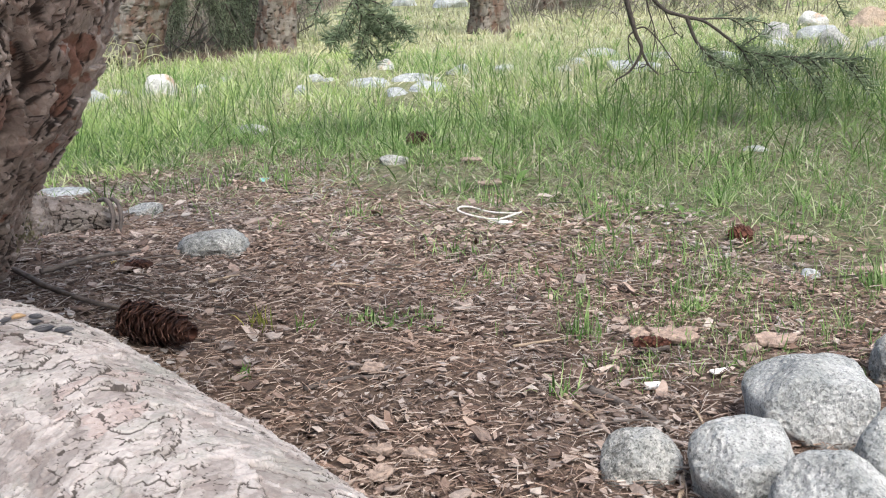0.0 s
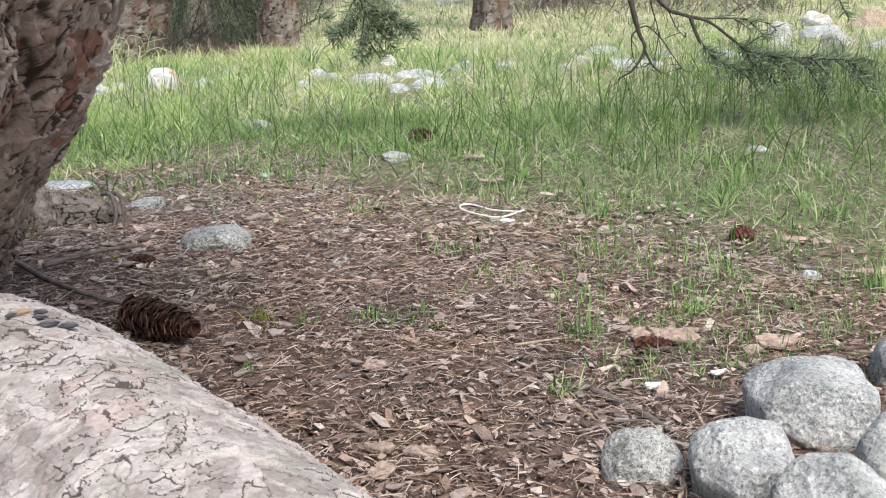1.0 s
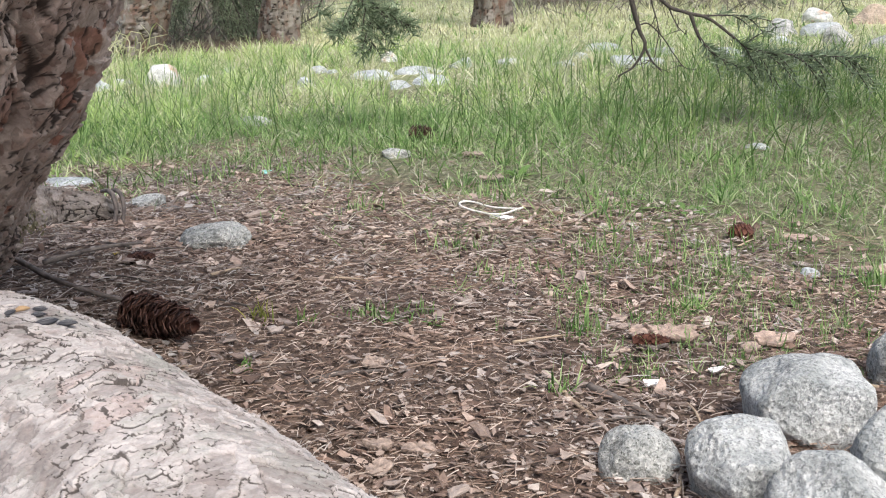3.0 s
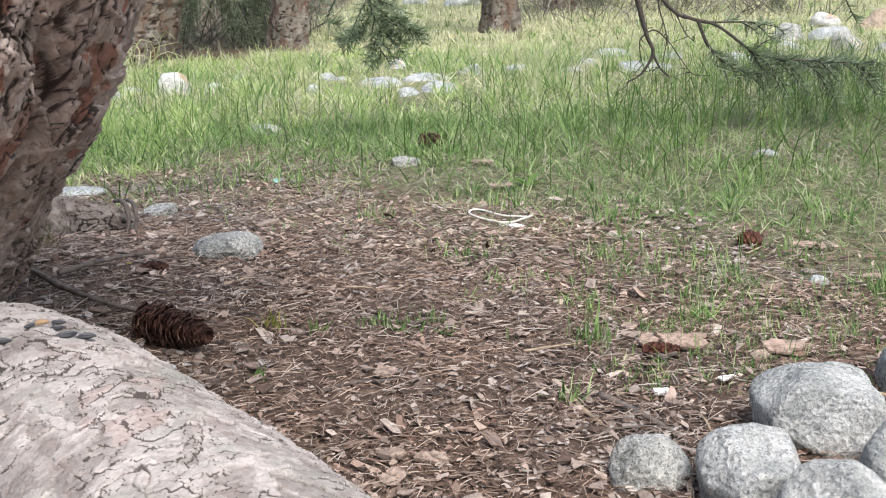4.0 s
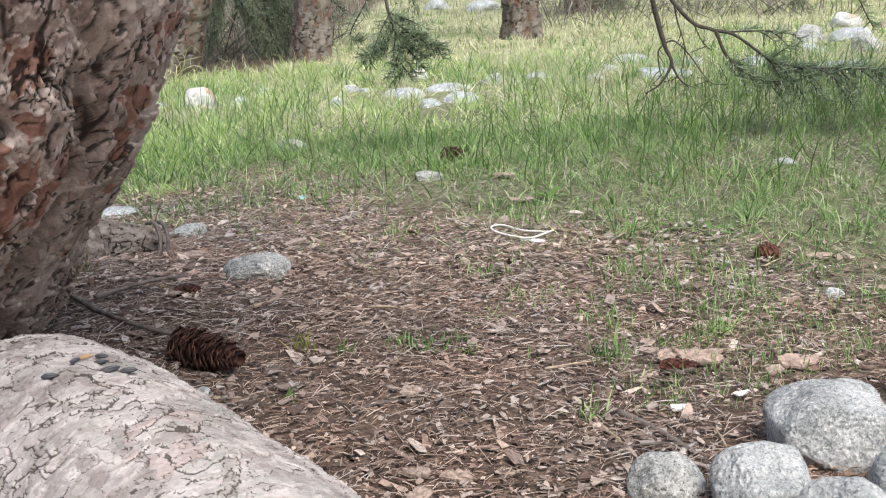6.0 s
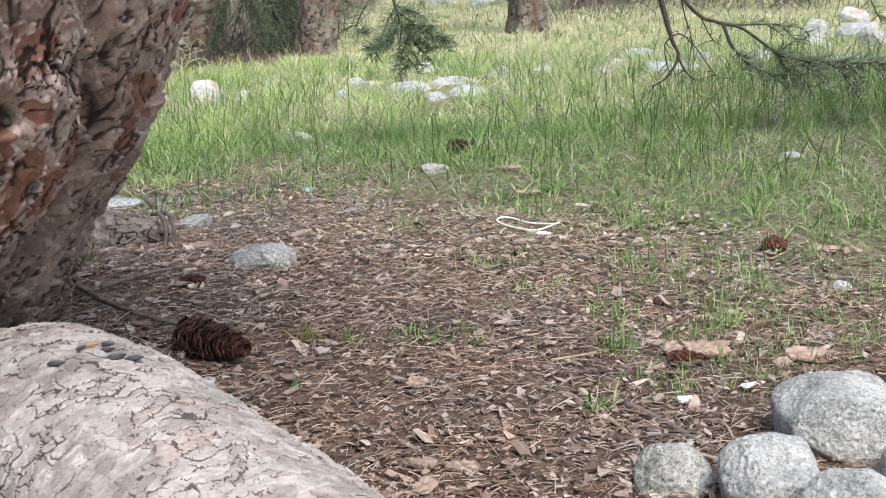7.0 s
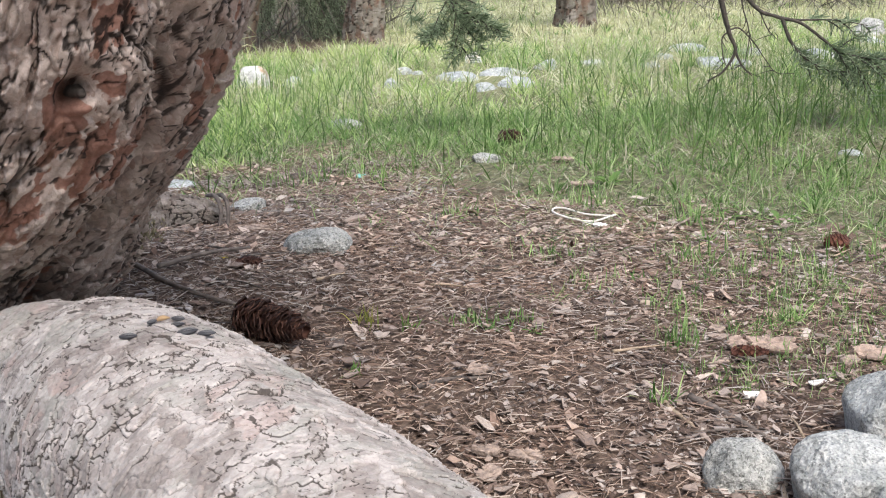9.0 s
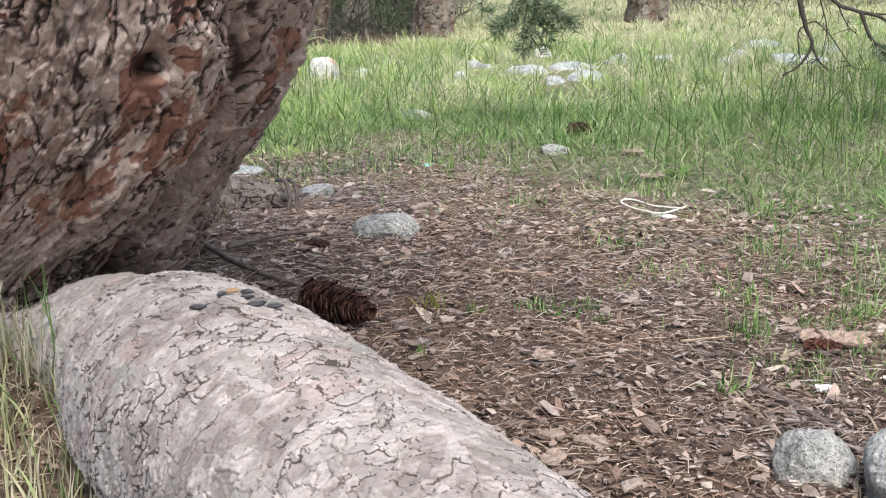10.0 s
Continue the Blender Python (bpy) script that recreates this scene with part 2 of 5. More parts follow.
LEAF = mat_spread("weed_leaf", [(0.0, (0.08, 0.17, 0.035)), (1.0, (0.2, 0.32, 0.09))], 0.5, 0.35)
YELLOW_GREEN = mat_spread("yellowish_leaf", [(0.0, (0.16, 0.2, 0.04)), (1.0, (0.4, 0.38, 0.1))], 0.5, 0.35)
YELLOW = mat_plain("yellow_petal", (0.7, 0.55, 0.03), 0.6, 60, 0.1)
MOSS = mat_spread("moss", [(0.0, (0.17, 0.15, 0.085)), (1.0, (0.34, 0.31, 0.19))], 0.95)


# ---- number noise on arrays ----
def hash2(ix, iy, seed):
    h = (ix.astype(np.int64) * 374761393 + iy.astype(np.int64) * 668265263 + seed * 1442695041) & 0x7FFFFFFF
    h = ((h ^ (h >> 13)) * 1274126177) & 0x7FFFFFFF
    h = ((h ^ (h >> 15)) * 2246822519) & 0x7FFFFFFF
    return ((h ^ (h >> 16)) & 0xFFFFF) / float(0xFFFFF)


def vnoise(x, y, seed=0):
    x, y = np.asarray(x, float), np.asarray(y, float)
    ix, iy = np.floor(x), np.floor(y)
    fx, fy = x - ix, y - iy
    fx, fy = fx * fx * (3 - 2 * fx), fy * fy * (3 - 2 * fy)
    a, b = hash2(ix, iy, seed), hash2(ix + 1, iy, seed)
    c, d = hash2(ix, iy + 1, seed), hash2(ix + 1, iy + 1, seed)
    return (a + (b - a) * fx) * (1 - fy) + (c + (d - c) * fx) * fy


def fbm(x, y, seed=0, octaves=4, gain=0.5):
    total, amp, norm = 0.0, 1.0, 0.0
    for k in range(octaves):
        total = total + amp * vnoise(np.asarray(x) * 2 ** k + 7.3 * k, np.asarray(y) * 2 ** k + 3.1 * k, seed + k)
        norm += amp
        amp *= gain
    return total / norm - 0.5


def cells(x, y, seed):
    """Cell noise: distances to the two nearest seeds, one value a cell, and the way to its seed."""
    ix, iy = np.floor(x), np.floor(y)
    f1, f2 = np.full(x.shape, 9.0), np.full(x.shape, 9.0)
    val, dx, dy, other = np.zeros(x.shape), np.zeros(x.shape), np.zeros(x.shape), np.zeros(x.shape)
    for i in (-1, 0, 1):
        for j in (-1, 0, 1):
            cx, cy = ix + i, iy + j
            ox = cx + 0.1 + 0.8 * hash2(cx, cy, seed) - x
            oy = cy + 0.1 + 0.8 * hash2(cx, cy, seed + 11) - y
            d = np.sqrt(ox * ox + oy * oy)
            near, second = d < f1, (d >= f1) & (d < f2)
            mine = hash2(cx, cy, seed + 23)
            other = np.where(near, val, np.where(second, mine, other))
            f2 = np.where(near, f1, np.minimum(f2, d))
            val = np.where(near, mine, val)
            dx, dy = np.where(near, ox, dx), np.where(near, oy, dy)
            f1 = np.where(near, d, f1)
    return f1, f2, val, other, dx, dy


def step(a, lo, hi):
    t = np.clip((a - lo) / (hi - lo), 0, 1)
    return t * t * (3 - 2 * t)


# ---- mesh kit ----
def mesh_of(name, verts, faces, material, smooth=True):
    me = bpy.data.meshes.new(name)
    me.from_pydata(np.asarray(verts).tolist(), [], faces if isinstance(faces, list) else faces.tolist())
    me.materials.append(material)
    if smooth:
        me.polygons.foreach_set("use_smooth", np.ones(len(me.polygons), bool))
    me.update()
    return me


def under(ob, parent, label=""):
    ob.parent = parent
    return tagged(ob, label=label) if label else ob


def thing(name, me, label, category, group="", kind="", at=None):
    ob = tagged(new(name, me), label, category, group, kind)
    if at is not None:
        ob.matrix_world = at
    return ob


def grid_faces(nu, nv, closed):
    u, v = np.meshgrid(np.arange(nu - 1), np.arange(nv if closed else nv - 1), indexing="ij")
    a = u * nv + v
    b = u * nv + (v + 1) % nv
    return np.stack([a, b, b + nv, a + nv], -1).reshape(-1, 4)


def spline(points, n):
    """n points along a smooth line through the given ones (rows of any width)."""
    p = np.asarray(points, float)
    p = np.vstack([2 * p[0] - p[1], p, 2 * p[-1] - p[-2]])
    out = []
    for s in np.linspace(0, len(points) - 1 - 1e-6, n):
        k, t = int(s), s - int(s)
        a, b, c, d = p[k:k + 4]
        out.append(0.5 * (2 * b + (c - a) * t + (2 * a - 5 * b + 4 * c - d) * t * t + (3 * b - a - 3 * c + d) * t ** 3))
    return np.array(out)


def spline_at(points, steps):
    """Like spline, at given places: 0 is the first point, 1 the second."""
    p = np.asarray(points, float)
    p = np.vstack([2 * p[0] - p[1], p, 2 * p[-1] - p[-2]])
    k = np.minimum(steps.astype(int), len(points) - 2)
    t = (steps - k)[:, None]
    a, b, c, d = p[k], p[k + 1], p[k + 2], p[k + 3]
    return 0.5 * (2 * b + (c - a) * t + (2 * a - 5 * b + 4 * c - d) * t * t + (3 * b - a - 3 * c + d) * t ** 3)


def tube(points, radii, rings=24, sides=8, rough=0.0, seed=0):
    """Vertices and faces of a closed, tapering, slightly uneven limb."""
    line = spline([(*p, r) for p, r in zip(points, radii)], rings)
    c, r = line[:, :3], np.maximum(line[:, 3], 1e-4)
    d = np.gradient(c, axis=0)
    d /= np.linalg.norm(d, axis=1)[:, None] + 1e-9
    ref = np.array([0.0, 0.0, 1.0]) if abs(d[:, 2]).mean() < 0.8 else np.array([1.0, 0.0, 0.0])
    a = np.cross(d, ref)
    a /= np.linalg.norm(a, axis=1)[:, None] + 1e-9
    b = np.cross(d, a)
    th = np.linspace(0, 2 * math.pi, sides, endpoint=False)
    rr = r[:, None] * (1 + rough * 2 * fbm(np.arange(rings)[:, None] * 0.6 + seed, th[None, :] * 1.3 + 0 * r[:, None], seed, 3))
    v = c[:, None, :] + rr[..., None] * (np.cos(th)[None, :, None] * a[:, None, :] + np.sin(th)[None, :, None] * b[:, None, :])
    v = v.reshape(-1, 3)
    f = grid_faces(rings, sides, True).tolist()
    f.append(list(range(sides))[::-1])
    f.append([(rings - 1) * sides + k for k in range(sides)])
    return v, f


def joined(pieces):
    """One vertex and face list out of several."""
    vs, fs, n = [], [], 0
    for v, f in pieces:
        vs.append(np.asarray(v))
        fs += [[i + n for i in q] for q in f]
        n += len(v)
    return np.vstack(vs), fs


def scatter(templates, pos, rot, size, rng):
    """Many small pieces in one mesh: each takes one of the templates (vertices, faces)."""
    pick = rng.integers(0, len(templates), len(pos))
    vs, fs, base = [], [], 0
    for k, (tv, tf) in enumerate(templates):
        sel = np.nonzero(pick == k)[0]
        if not len(sel):
            continue
        tv = np.asarray(tv, float)
        v = np.einsum("nij,nvj->nvi", rot[sel], tv[None] * size[sel][:, None, :]) + pos[sel][:, None, :]
        off = base + np.arange(len(sel)) * len(tv)
        for q in tf:
            fs.append((off[:, None] + np.asarray(q)[None, :]).tolist())
        vs.append(v.reshape(-1, 3))
        base += len(sel) * len(tv)
    return np.vstack(vs), [q for block in fs for q in block]


def turns(yaw, tilt, lean):
    """Rotation matrices: lean about x, tilt about y, then yaw about z."""
    cz, sz, cy, sy, cx, sx = np.cos(yaw), np.sin(yaw), np.cos(tilt), np.sin(tilt), np.cos(lean), np.sin(lean)
    o, l = np.zeros_like(cz), np.ones_like(cz)
    rz = np.stack([np.stack([cz, -sz, o], -1), np.stack([sz, cz, o], -1), np.stack([o, o, l], -1)], -2)
    ry = np.stack([np.stack([cy, o, sy], -1), np.stack([o, l, o], -1), np.stack([-sy, o, cy], -1)], -2)
    rx = np.stack([np.stack([l, o, o], -1), np.stack([o, cx, -sx], -1), np.stack([o, sx, cx], -1)], -2)
    return rz @ ry @ rx


# ---- ground ----
def height(x, y):
    """The forest floor: a low mound round the old spruce, gentle unevenness elsewhere."""
    x, y = np.asarray(x, float), np.asarray(y, float)
    mound = 0.058 * np.exp(-(((x + 0.6) ** 2 + (y - 1.5) ** 2) / (2 * 0.36 ** 2)))
    dip = -0.03 * np.exp(-(((x + 1.2) ** 2 + (y - 4.8) ** 2) / (2 * 0.9 ** 2)))
    dip = dip + 0.105 * np.exp(-(((x + 0.60) / 0.19) ** 2 + ((y - 0.965) / 0.085) ** 2))
    far = np.clip((np.hypot(x, y) - 9) / 30, 0, 1)
    return mound + dip + 0.010 * fbm(x * 3, y * 3, 5, 3) * 2 + 0.004 * fbm(x * 14, y * 14, 9, 3) * 2 + far * 1.2 * fbm(x * 0.05, y * 0.05, 3, 3)


def H(x, y):
    return float(height(x, y))


def graded(lo, a, b, hi, fine, grow):
    mid = list(np.arange(a, b, fine))
    up, s, v = [], fine, b
    while v < hi:
        up.append(v)
        s *= grow
        v += s
    dn, s, v = [], fine, a
    while v > lo:
        s *= grow
        v -= s
        dn.append(v)
    return np.array(dn[::-1] + mid + up + [hi])


gx = graded(-150, -1.2, 1.3, 150, 0.012, 1.08)
gy = graded(-150, 0.5, 3.2, 200, 0.012, 1.08)
GX, GY = np.meshgrid(gx, gy, indexing="ij")
ground = thing("ground", mesh_of("ground", np.stack([GX, GY, height(GX, GY)], -1).reshape(-1, 3), grid_faces(len(gx), len(gy), False)[:, ::-1], SOIL),
               "brown forest floor of soil and litter turning to grass", "ground", kind="structure")
# faces wound so that normals point up
if ground.data.polygons[0].normal.z < 0:
    ground.data.flip_normals()


# ---- bark ----
def ledge(u, v, period, long, seed, off):
    """Signed distance in metres to the ragged outline of a layer of bark: above 0 the layer is there."""
    def f(a, b):
        wa = a + 0.35 * period * fbm(a / period * 2.2, b / period * 2.2, seed + 3, 2)
        return fbm(wa / (period * long), b / period, seed, 4, 0.52) - off
    e = period * 0.03
    f0 = f(u, v)
    slope = np.hypot((f(u + e, v) - f0) / e, (f(u, v + e) - f0) / e)
    return f0 / (slope + 0.12 / period)


def bark_relief(u, v, layers, long, seed, wide):
    """Relief and marks of scaly bark over a surface unrolled in metres: u along the grain, v round it. Layers of
    (period, height, offset) lie over one another; a dark line of the given width, painted as shade, runs under parts of
    their edges."""
    rel, seam, tone, low = 0.0, 0.0, 0.0, 1.0
    for k, (period, high, off) in enumerate(layers):
        d = ledge(u, v, period, long, seed + 40 * k, off)
        on = step(d, -0.25 * wide, 0.35 * wide)
        lip = np.exp(-np.clip(d, 0, 1) / (0.18 * period)) * on
        part_of = step(fbm(u / period * 1.5, v / period * 1.5, seed + 40 * k + 9, 3), -0.04, 0.06)
        line = np.exp(-((d + 0.45 * wide) / (0.75 * wide)) ** 2) * part_of
        rel = rel + high * (on + 0.5 * lip * part_of - 0.5 * line)
        seam = np.maximum(seam, line)
        tone = tone + 0.5 / len(layers) * on
        low = low * (1 - on)
    p = layers[0][0]
    _, _, val, _, _, _ = cells(u / p * 1.3 / long + 2 * fbm(u / p, v / p, seed + 5, 3), v / p * 1.3 + 2 * fbm(u / p + 9, v / p, seed + 6, 3), seed)
    q = layers[-1][0]
    tone = np.clip(tone + 0.5 * val + 0.7 * fbm(u / p * 0.6, v / p * 0.6, seed + 15, 3) + 0.5 * fbm(u / q, v / q, seed + 16, 3), 0, 1)
    rel = rel + 0.25 * layers[-1][1] * fbm(u / q * 4, v / q * 4, seed + 13, 3)
    return rel, tone, np.clip(seam, 0, 1), np.clip(low, 0, 1)


def bark_scales(u, v, layers, long, seed, wide, shut=0.05):
    """Relief and marks of bark in thin plates: u along the grain, v round it. Layers of (plate size, height). A plate's
    edge curls up where its neighbour lies lower, and a dark line, painted as the edge's shade, runs there on the lower
    side."""
    rel, seam, tone, low = 0.0, 0.0, 0.0, 0.0
    for k, (z, high) in enumerate(layers):
        wu = u + 1.1 * z * (fbm(u / z * 0.7, v / z * 0.7, seed + 1 + k, 3, 0.6) + 0.3 * fbm(u / z * 3.2, v / z * 3.2, seed + 61 + k, 2))
        wv = v + 1.1 * z * (fbm(u / z * 0.7 + 31, v / z * 0.7 + 17, seed + 4 + k, 3, 0.6) + 0.3 * fbm(u / z * 3.2 + 5, v / z * 3.2 + 9, seed + 71 + k, 2))
        f1, f2, val, other, dx, dy = cells(wu / (z * long), wv / z, seed + 10 * k)
        gap = 0.5 * z * (f2 - f1)
        drop, rise = np.clip(other - val, 0, 1), np.clip(val - other, 0, 1)
        bold = step(fbm(u / z * 0.5, v / z * 0.5, seed + 81 + k, 2), -0.12, 0.08)
        line = (1 - step(gap, 0.3 * wide, wide * (0.6 + 0.9 * drop))) * step(other - val, shut, shut + 0.17) * (0.6 + 0.4 * bold)
        rel = rel + high * (0.7 * (val - 0.5) + 1.1 * rise * np.exp(-gap / (0.13 * z)) - 0.5 * line)
        seam = np.maximum(seam, line)
        tone = tone + val / len(layers)
        low = low + (1 - val) / len(layers)
    z, high = layers[-1]
    rel = rel + 0.3 * high * fbm(u / z * 5, v / z * 5, seed + 13, 3)
    tone = np.clip(tone + 0.55 * fbm(u / layers[0][0] * 0.5, v / layers[0][0] * 0.5, seed + 15, 3), 0, 1)
    return rel, tone, np.clip(seam, 0, 1), step(low, 0.8, 0.84)


def bark_shingle(u, v, layers, seed, wide):
    """Relief and marks of bark in ragged overlapping sheets: u along the grain, v round it. Layers of (spacing, height,
    drift of the edges along u and v, fineness along u and v, raggedness). Each sheet rises to its torn edge and drops
    there; a dark line painted as its shade lies under the edge."""
    rel, seam, tone, low = 0.0, 0.0, 0.0, 0.0
    for k, (p, high, (au, av), (fu, fv), rag) in enumerate(layers):
        def field(a, b):
            return (au * a + av * b) / p + rag * fbm(a * fu / p * 0.8 + 3, b * fv / p * 0.8, seed + 30 * k, 4, 0.42)
        g, e = field(u, v), 0.02 * p
        slope = np.hypot((field(u + e, v) - g) / e, (field(u, v + e) - g) / e) + 0.25 / p
        saw = g - np.floor(g)
        past, ahead = saw / slope, (1 - saw) / slope
        some = step(fbm(u / p * 0.9, v / p * 0.9, seed + 30 * k + 17, 3), -0.2, 0.02)
        line = (1 - step(past, 0.5 * wide, wide * (0.7 + 1.3 * some))) * some
        rel = rel + high * (saw ** 1.6 * (0.35 + 0.65 * some) + 0.35 * some * np.exp(-ahead / (0.12 * p)) - 0.35 * line)
        seam = np.maximum(seam, line * (1.0 if k < 2 else 0.75))
        sheet = hash2(np.floor(g) + 50, np.floor(fbm(u / p * 0.4, v / p * 0.4, seed + 30 * k + 23, 2) * 8 + 50), seed + k)
        tone = tone + sheet / len(layers)
        low = low + (1 - sheet) * (k == 0)
    p = layers[0][0]
    tone = np.clip(tone + 0.7 * fbm(u / p * 0.45, v / p * 0.45, seed + 15, 3) + 0.5 * fbm(u / p * 2.2, v / p * 2.2, seed + 16, 3), 0, 1)
    bare = step(low - 0.5 + fbm(u / p * 0.6, v / p * 0.6, seed + 19, 3), 0.56, 0.62)
    return rel - rel.mean(), tone, np.clip(seam, 0, 1), bare


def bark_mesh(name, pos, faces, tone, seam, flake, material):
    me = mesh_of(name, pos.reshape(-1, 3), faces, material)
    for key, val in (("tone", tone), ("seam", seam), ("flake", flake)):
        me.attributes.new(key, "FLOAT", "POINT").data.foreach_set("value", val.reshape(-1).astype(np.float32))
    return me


# old spruce: a thick trunk that leans over its own root
TRUNK = [(-1.0, 1.56, -0.10, 0.27, 0.30), (-0.865, 1.47, 0.0, 0.25, 0.27), (-0.69, 1.32, 0.16, 0.225, 0.25), (-0.562, 1.235, 0.28, 0.208, 0.235), (-0.48, 1.18, 0.40, 0.203, 0.23), (-0.408, 1.14, 0.55, 0.20, 0.22),
         (-0.335, 1.10, 0.8, 0.195, 0.205), (-0.23, 1.06, 1.4, 0.18, 0.185), (-0.16, 1.05, 2.4, 0.155, 0.16), (-0.12, 1.05, 4.0, 0.12, 0.12)]


def old_spruce():
    zz = np.concatenate([np.arange(-0.08, 0.66, 0.0024), np.arange(0.66, 4.0, 0.02)])
    rows = np.array(TRUNK)
    cols = spline(rows, 2000)
    prof = np.stack([np.interp(zz, cols[:, 2], cols[:, k]) for k in (0, 1, 3, 4)], -1)
    th = np.concatenate([np.linspace(-math.pi, -1.9, 40, endpoint=False), np.linspace(-1.9, 0.75, 430, endpoint=False), np.linspace(0.75, math.pi, 60, endpoint=False)])
    n = len(th)
    TH, ZZ = np.meshgrid(th, zz)
    # the grain follows the lean and bends round the fold between two lobes
    mid = np.interp(ZZ, [0.15, 0.2, 0.24, 0.28, 0.31, 0.353, 0.39, 0.42, 0.6], [-0.55, -0.49, -0.48, -0.45, -0.42, -0.42, -0.5, -0.56, -0.75])
    u, v = ZZ * 1.15, (TH - 0.5 * mid) * 0.21
    v = v + 0.012 * fbm(u * 7, v * 7, 31, 3)
    rel, tone, seam, flake = bark_shingle(u, v, ((0.055, 0.009, (0.1, 0.6), (0.45, 1), 4.2), (0.028, 0.0045, (0.25, -0.4), (0.55, 1), 3.6)), 40, 0.0017)
    plates = bark_scales(u, v, ((0.024, 0.006), (0.012, 0.0036)), 1.7, 43, 0.0018)
    rel, tone, seam = rel + plates[0], np.clip(0.45 * tone + 0.7 * plates[1] - 0.05, 0, 1), np.maximum(seam, plates[2])
    seam = seam * (0.5 + 0.5 * step(fbm(u * 14, v * 20, 61, 3), -0.06, 0.1))
    deep, _, cracks, _ = bark_relief(u, v, ((0.09, 0.006, -0.06), (0.045, 0.0045, 0.0), (0.022, 0.003, 0.02)), 2.4, 47, 0.003)
    seam = np.maximum(seam, 0.9 * cracks)
    rel = rel + 0.7 * deep - 0.004
    # long ragged furrows
    n1, n2 = fbm(v / 0.034, u / 0.11, 52, 4), fbm(v / 0.016 + 7, u / 0.06, 57, 4)
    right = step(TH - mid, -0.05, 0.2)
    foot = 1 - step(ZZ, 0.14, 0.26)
    furrow = np.exp(-(n1 / 0.045) ** 2) * step(fbm(v * 18, u * 9, 63, 2), -0.1, 0.15)
    fine = np.exp(-(n2 / 0.05) ** 2) * np.clip(0.25 + 0.6 * right + 0.8 * foot, 0, 1)
    rel = rel - 0.012 * furrow - 0.005 * fine + 0.012 * n1 + 0.004 * n2
    seam = np.clip(np.maximum(seam, np.maximum(0.8 * furrow, 0.42 * fine)), 0, 1)
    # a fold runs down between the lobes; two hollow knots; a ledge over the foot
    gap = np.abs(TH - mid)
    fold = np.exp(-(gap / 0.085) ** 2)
    lobes = -0.034 * fold + 0.012 * np.exp(-((TH - mid + 0.34) / 0.22) ** 2) + 0.006 * np.exp(-((TH - mid - 0.3) / 0.2) ** 2) + 0.022 * fbm(TH * 1.6, ZZ * 5, 77, 3)
    knot = np.hypot((TH + 0.945) * 0.21, (ZZ - 0.378) * 0.85)
    lobes += -0.026 * np.exp(-(knot / 0.0135) ** 4) + 0.009 * np.exp(-((knot - 0.03) / 0.011) ** 2)
    lobes += 0.03 * np.exp(-(np.hypot((TH + 0.915) * 0.21, (ZZ - 0.365) * 1.1) / 0.0095) ** 3)
    knot2 = np.hypot((TH + 0.65) * 0.21, (ZZ - 0.414) * 0.75)
    lobes += -0.012 * np.exp(-(knot2 / 0.0095) ** 4) + 0.007 * np.exp(-((knot2 - 0.022) / 0.008) ** 2)
    lobes += 0.03 * np.exp(-((ZZ - 0.125) / 0.055) ** 2) * np.exp(-((TH - 0.05) / 0.45) ** 2)
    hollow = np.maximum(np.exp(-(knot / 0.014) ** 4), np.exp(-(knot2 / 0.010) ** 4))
    # knot hollows darkened in colour, as their own shade would
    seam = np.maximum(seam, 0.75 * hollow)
    flare = 0.05 * np.clip((0.10 - ZZ) / 0.15, 0, 1) * (0.5 + 0.5 * np.cos(4 * TH + 0.6))
    # red inner bark shows where the outer scales have come off
    red = np.zeros_like(TH)
    for a, z, ra, rz in ((-0.97, 0.345, 0.14, 0.03), (-0.8, 0.375, 0.10, 0.03), (-0.78, 0.315, 0.13, 0.045), (-0.6, 0.285, 0.10, 0.025), (-0.17, 0.382, 0.13, 0.03), (-0.22, 0.335, 0.10, 0.022), (-0.5, 0.378, 0.05, 0.02), (-1.02, 0.25, 0.14, 0.02), (-1.45, 0.33, 0.15, 0.03), (-0.1, 0.45, 0.15, 0.03), (-0.95, 0.44, 0.1, 0.03)):
        red = np.maximum(red, 1.25 - np.hypot((TH - a) / ra, (ZZ - z) / rz) * 0.75)
    red = step(red + 2.2 * fbm(v / 0.03, u / 0.055, 93, 4) + 2.0 * fbm(v / 0.009, u / 0.02, 94, 4), 0.5, 0.95)
    flake = np.clip(np.maximum(red, 0.5 * flake * (1 - right)), 0, 1)
    rel = rel * (0.9 - 0.3 * right) * (1 - 0.25 * red) - 0.002 * red
    pale = step(fbm(v / 0.05, u / 0.07, 97, 4) + 0.25 * np.exp(-((TH + 1.35) / 0.25) ** 2) + 0.3 * np.exp(-(((TH + 0.75) / 0.08) ** 2 + ((ZZ - 0.395) / 0.02) ** 2)), 0.1, 0.2) * (1 - 0.8 * right)
    # tone lowered in fold and foot: the overhang's shade put into the bark colour
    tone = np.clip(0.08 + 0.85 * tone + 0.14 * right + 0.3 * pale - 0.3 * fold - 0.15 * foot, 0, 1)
    R = lobes + rel + flare
    pos = np.stack([prof[:, None, 0] + (prof[:, None, 2] + R) * np.cos(TH), prof[:, None, 1] + (prof[:, None, 3] + R) * np.sin(TH), ZZ], -1)
    f = grid_faces(len(zz), n, True).tolist() + [[(len(zz) - 1) * n + k for k in range(n)]]
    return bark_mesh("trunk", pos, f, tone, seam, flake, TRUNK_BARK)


tree = tagged(new("spruce_tree"), "old leaning spruce with flaking red-brown bark", "tree")
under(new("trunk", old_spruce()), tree)

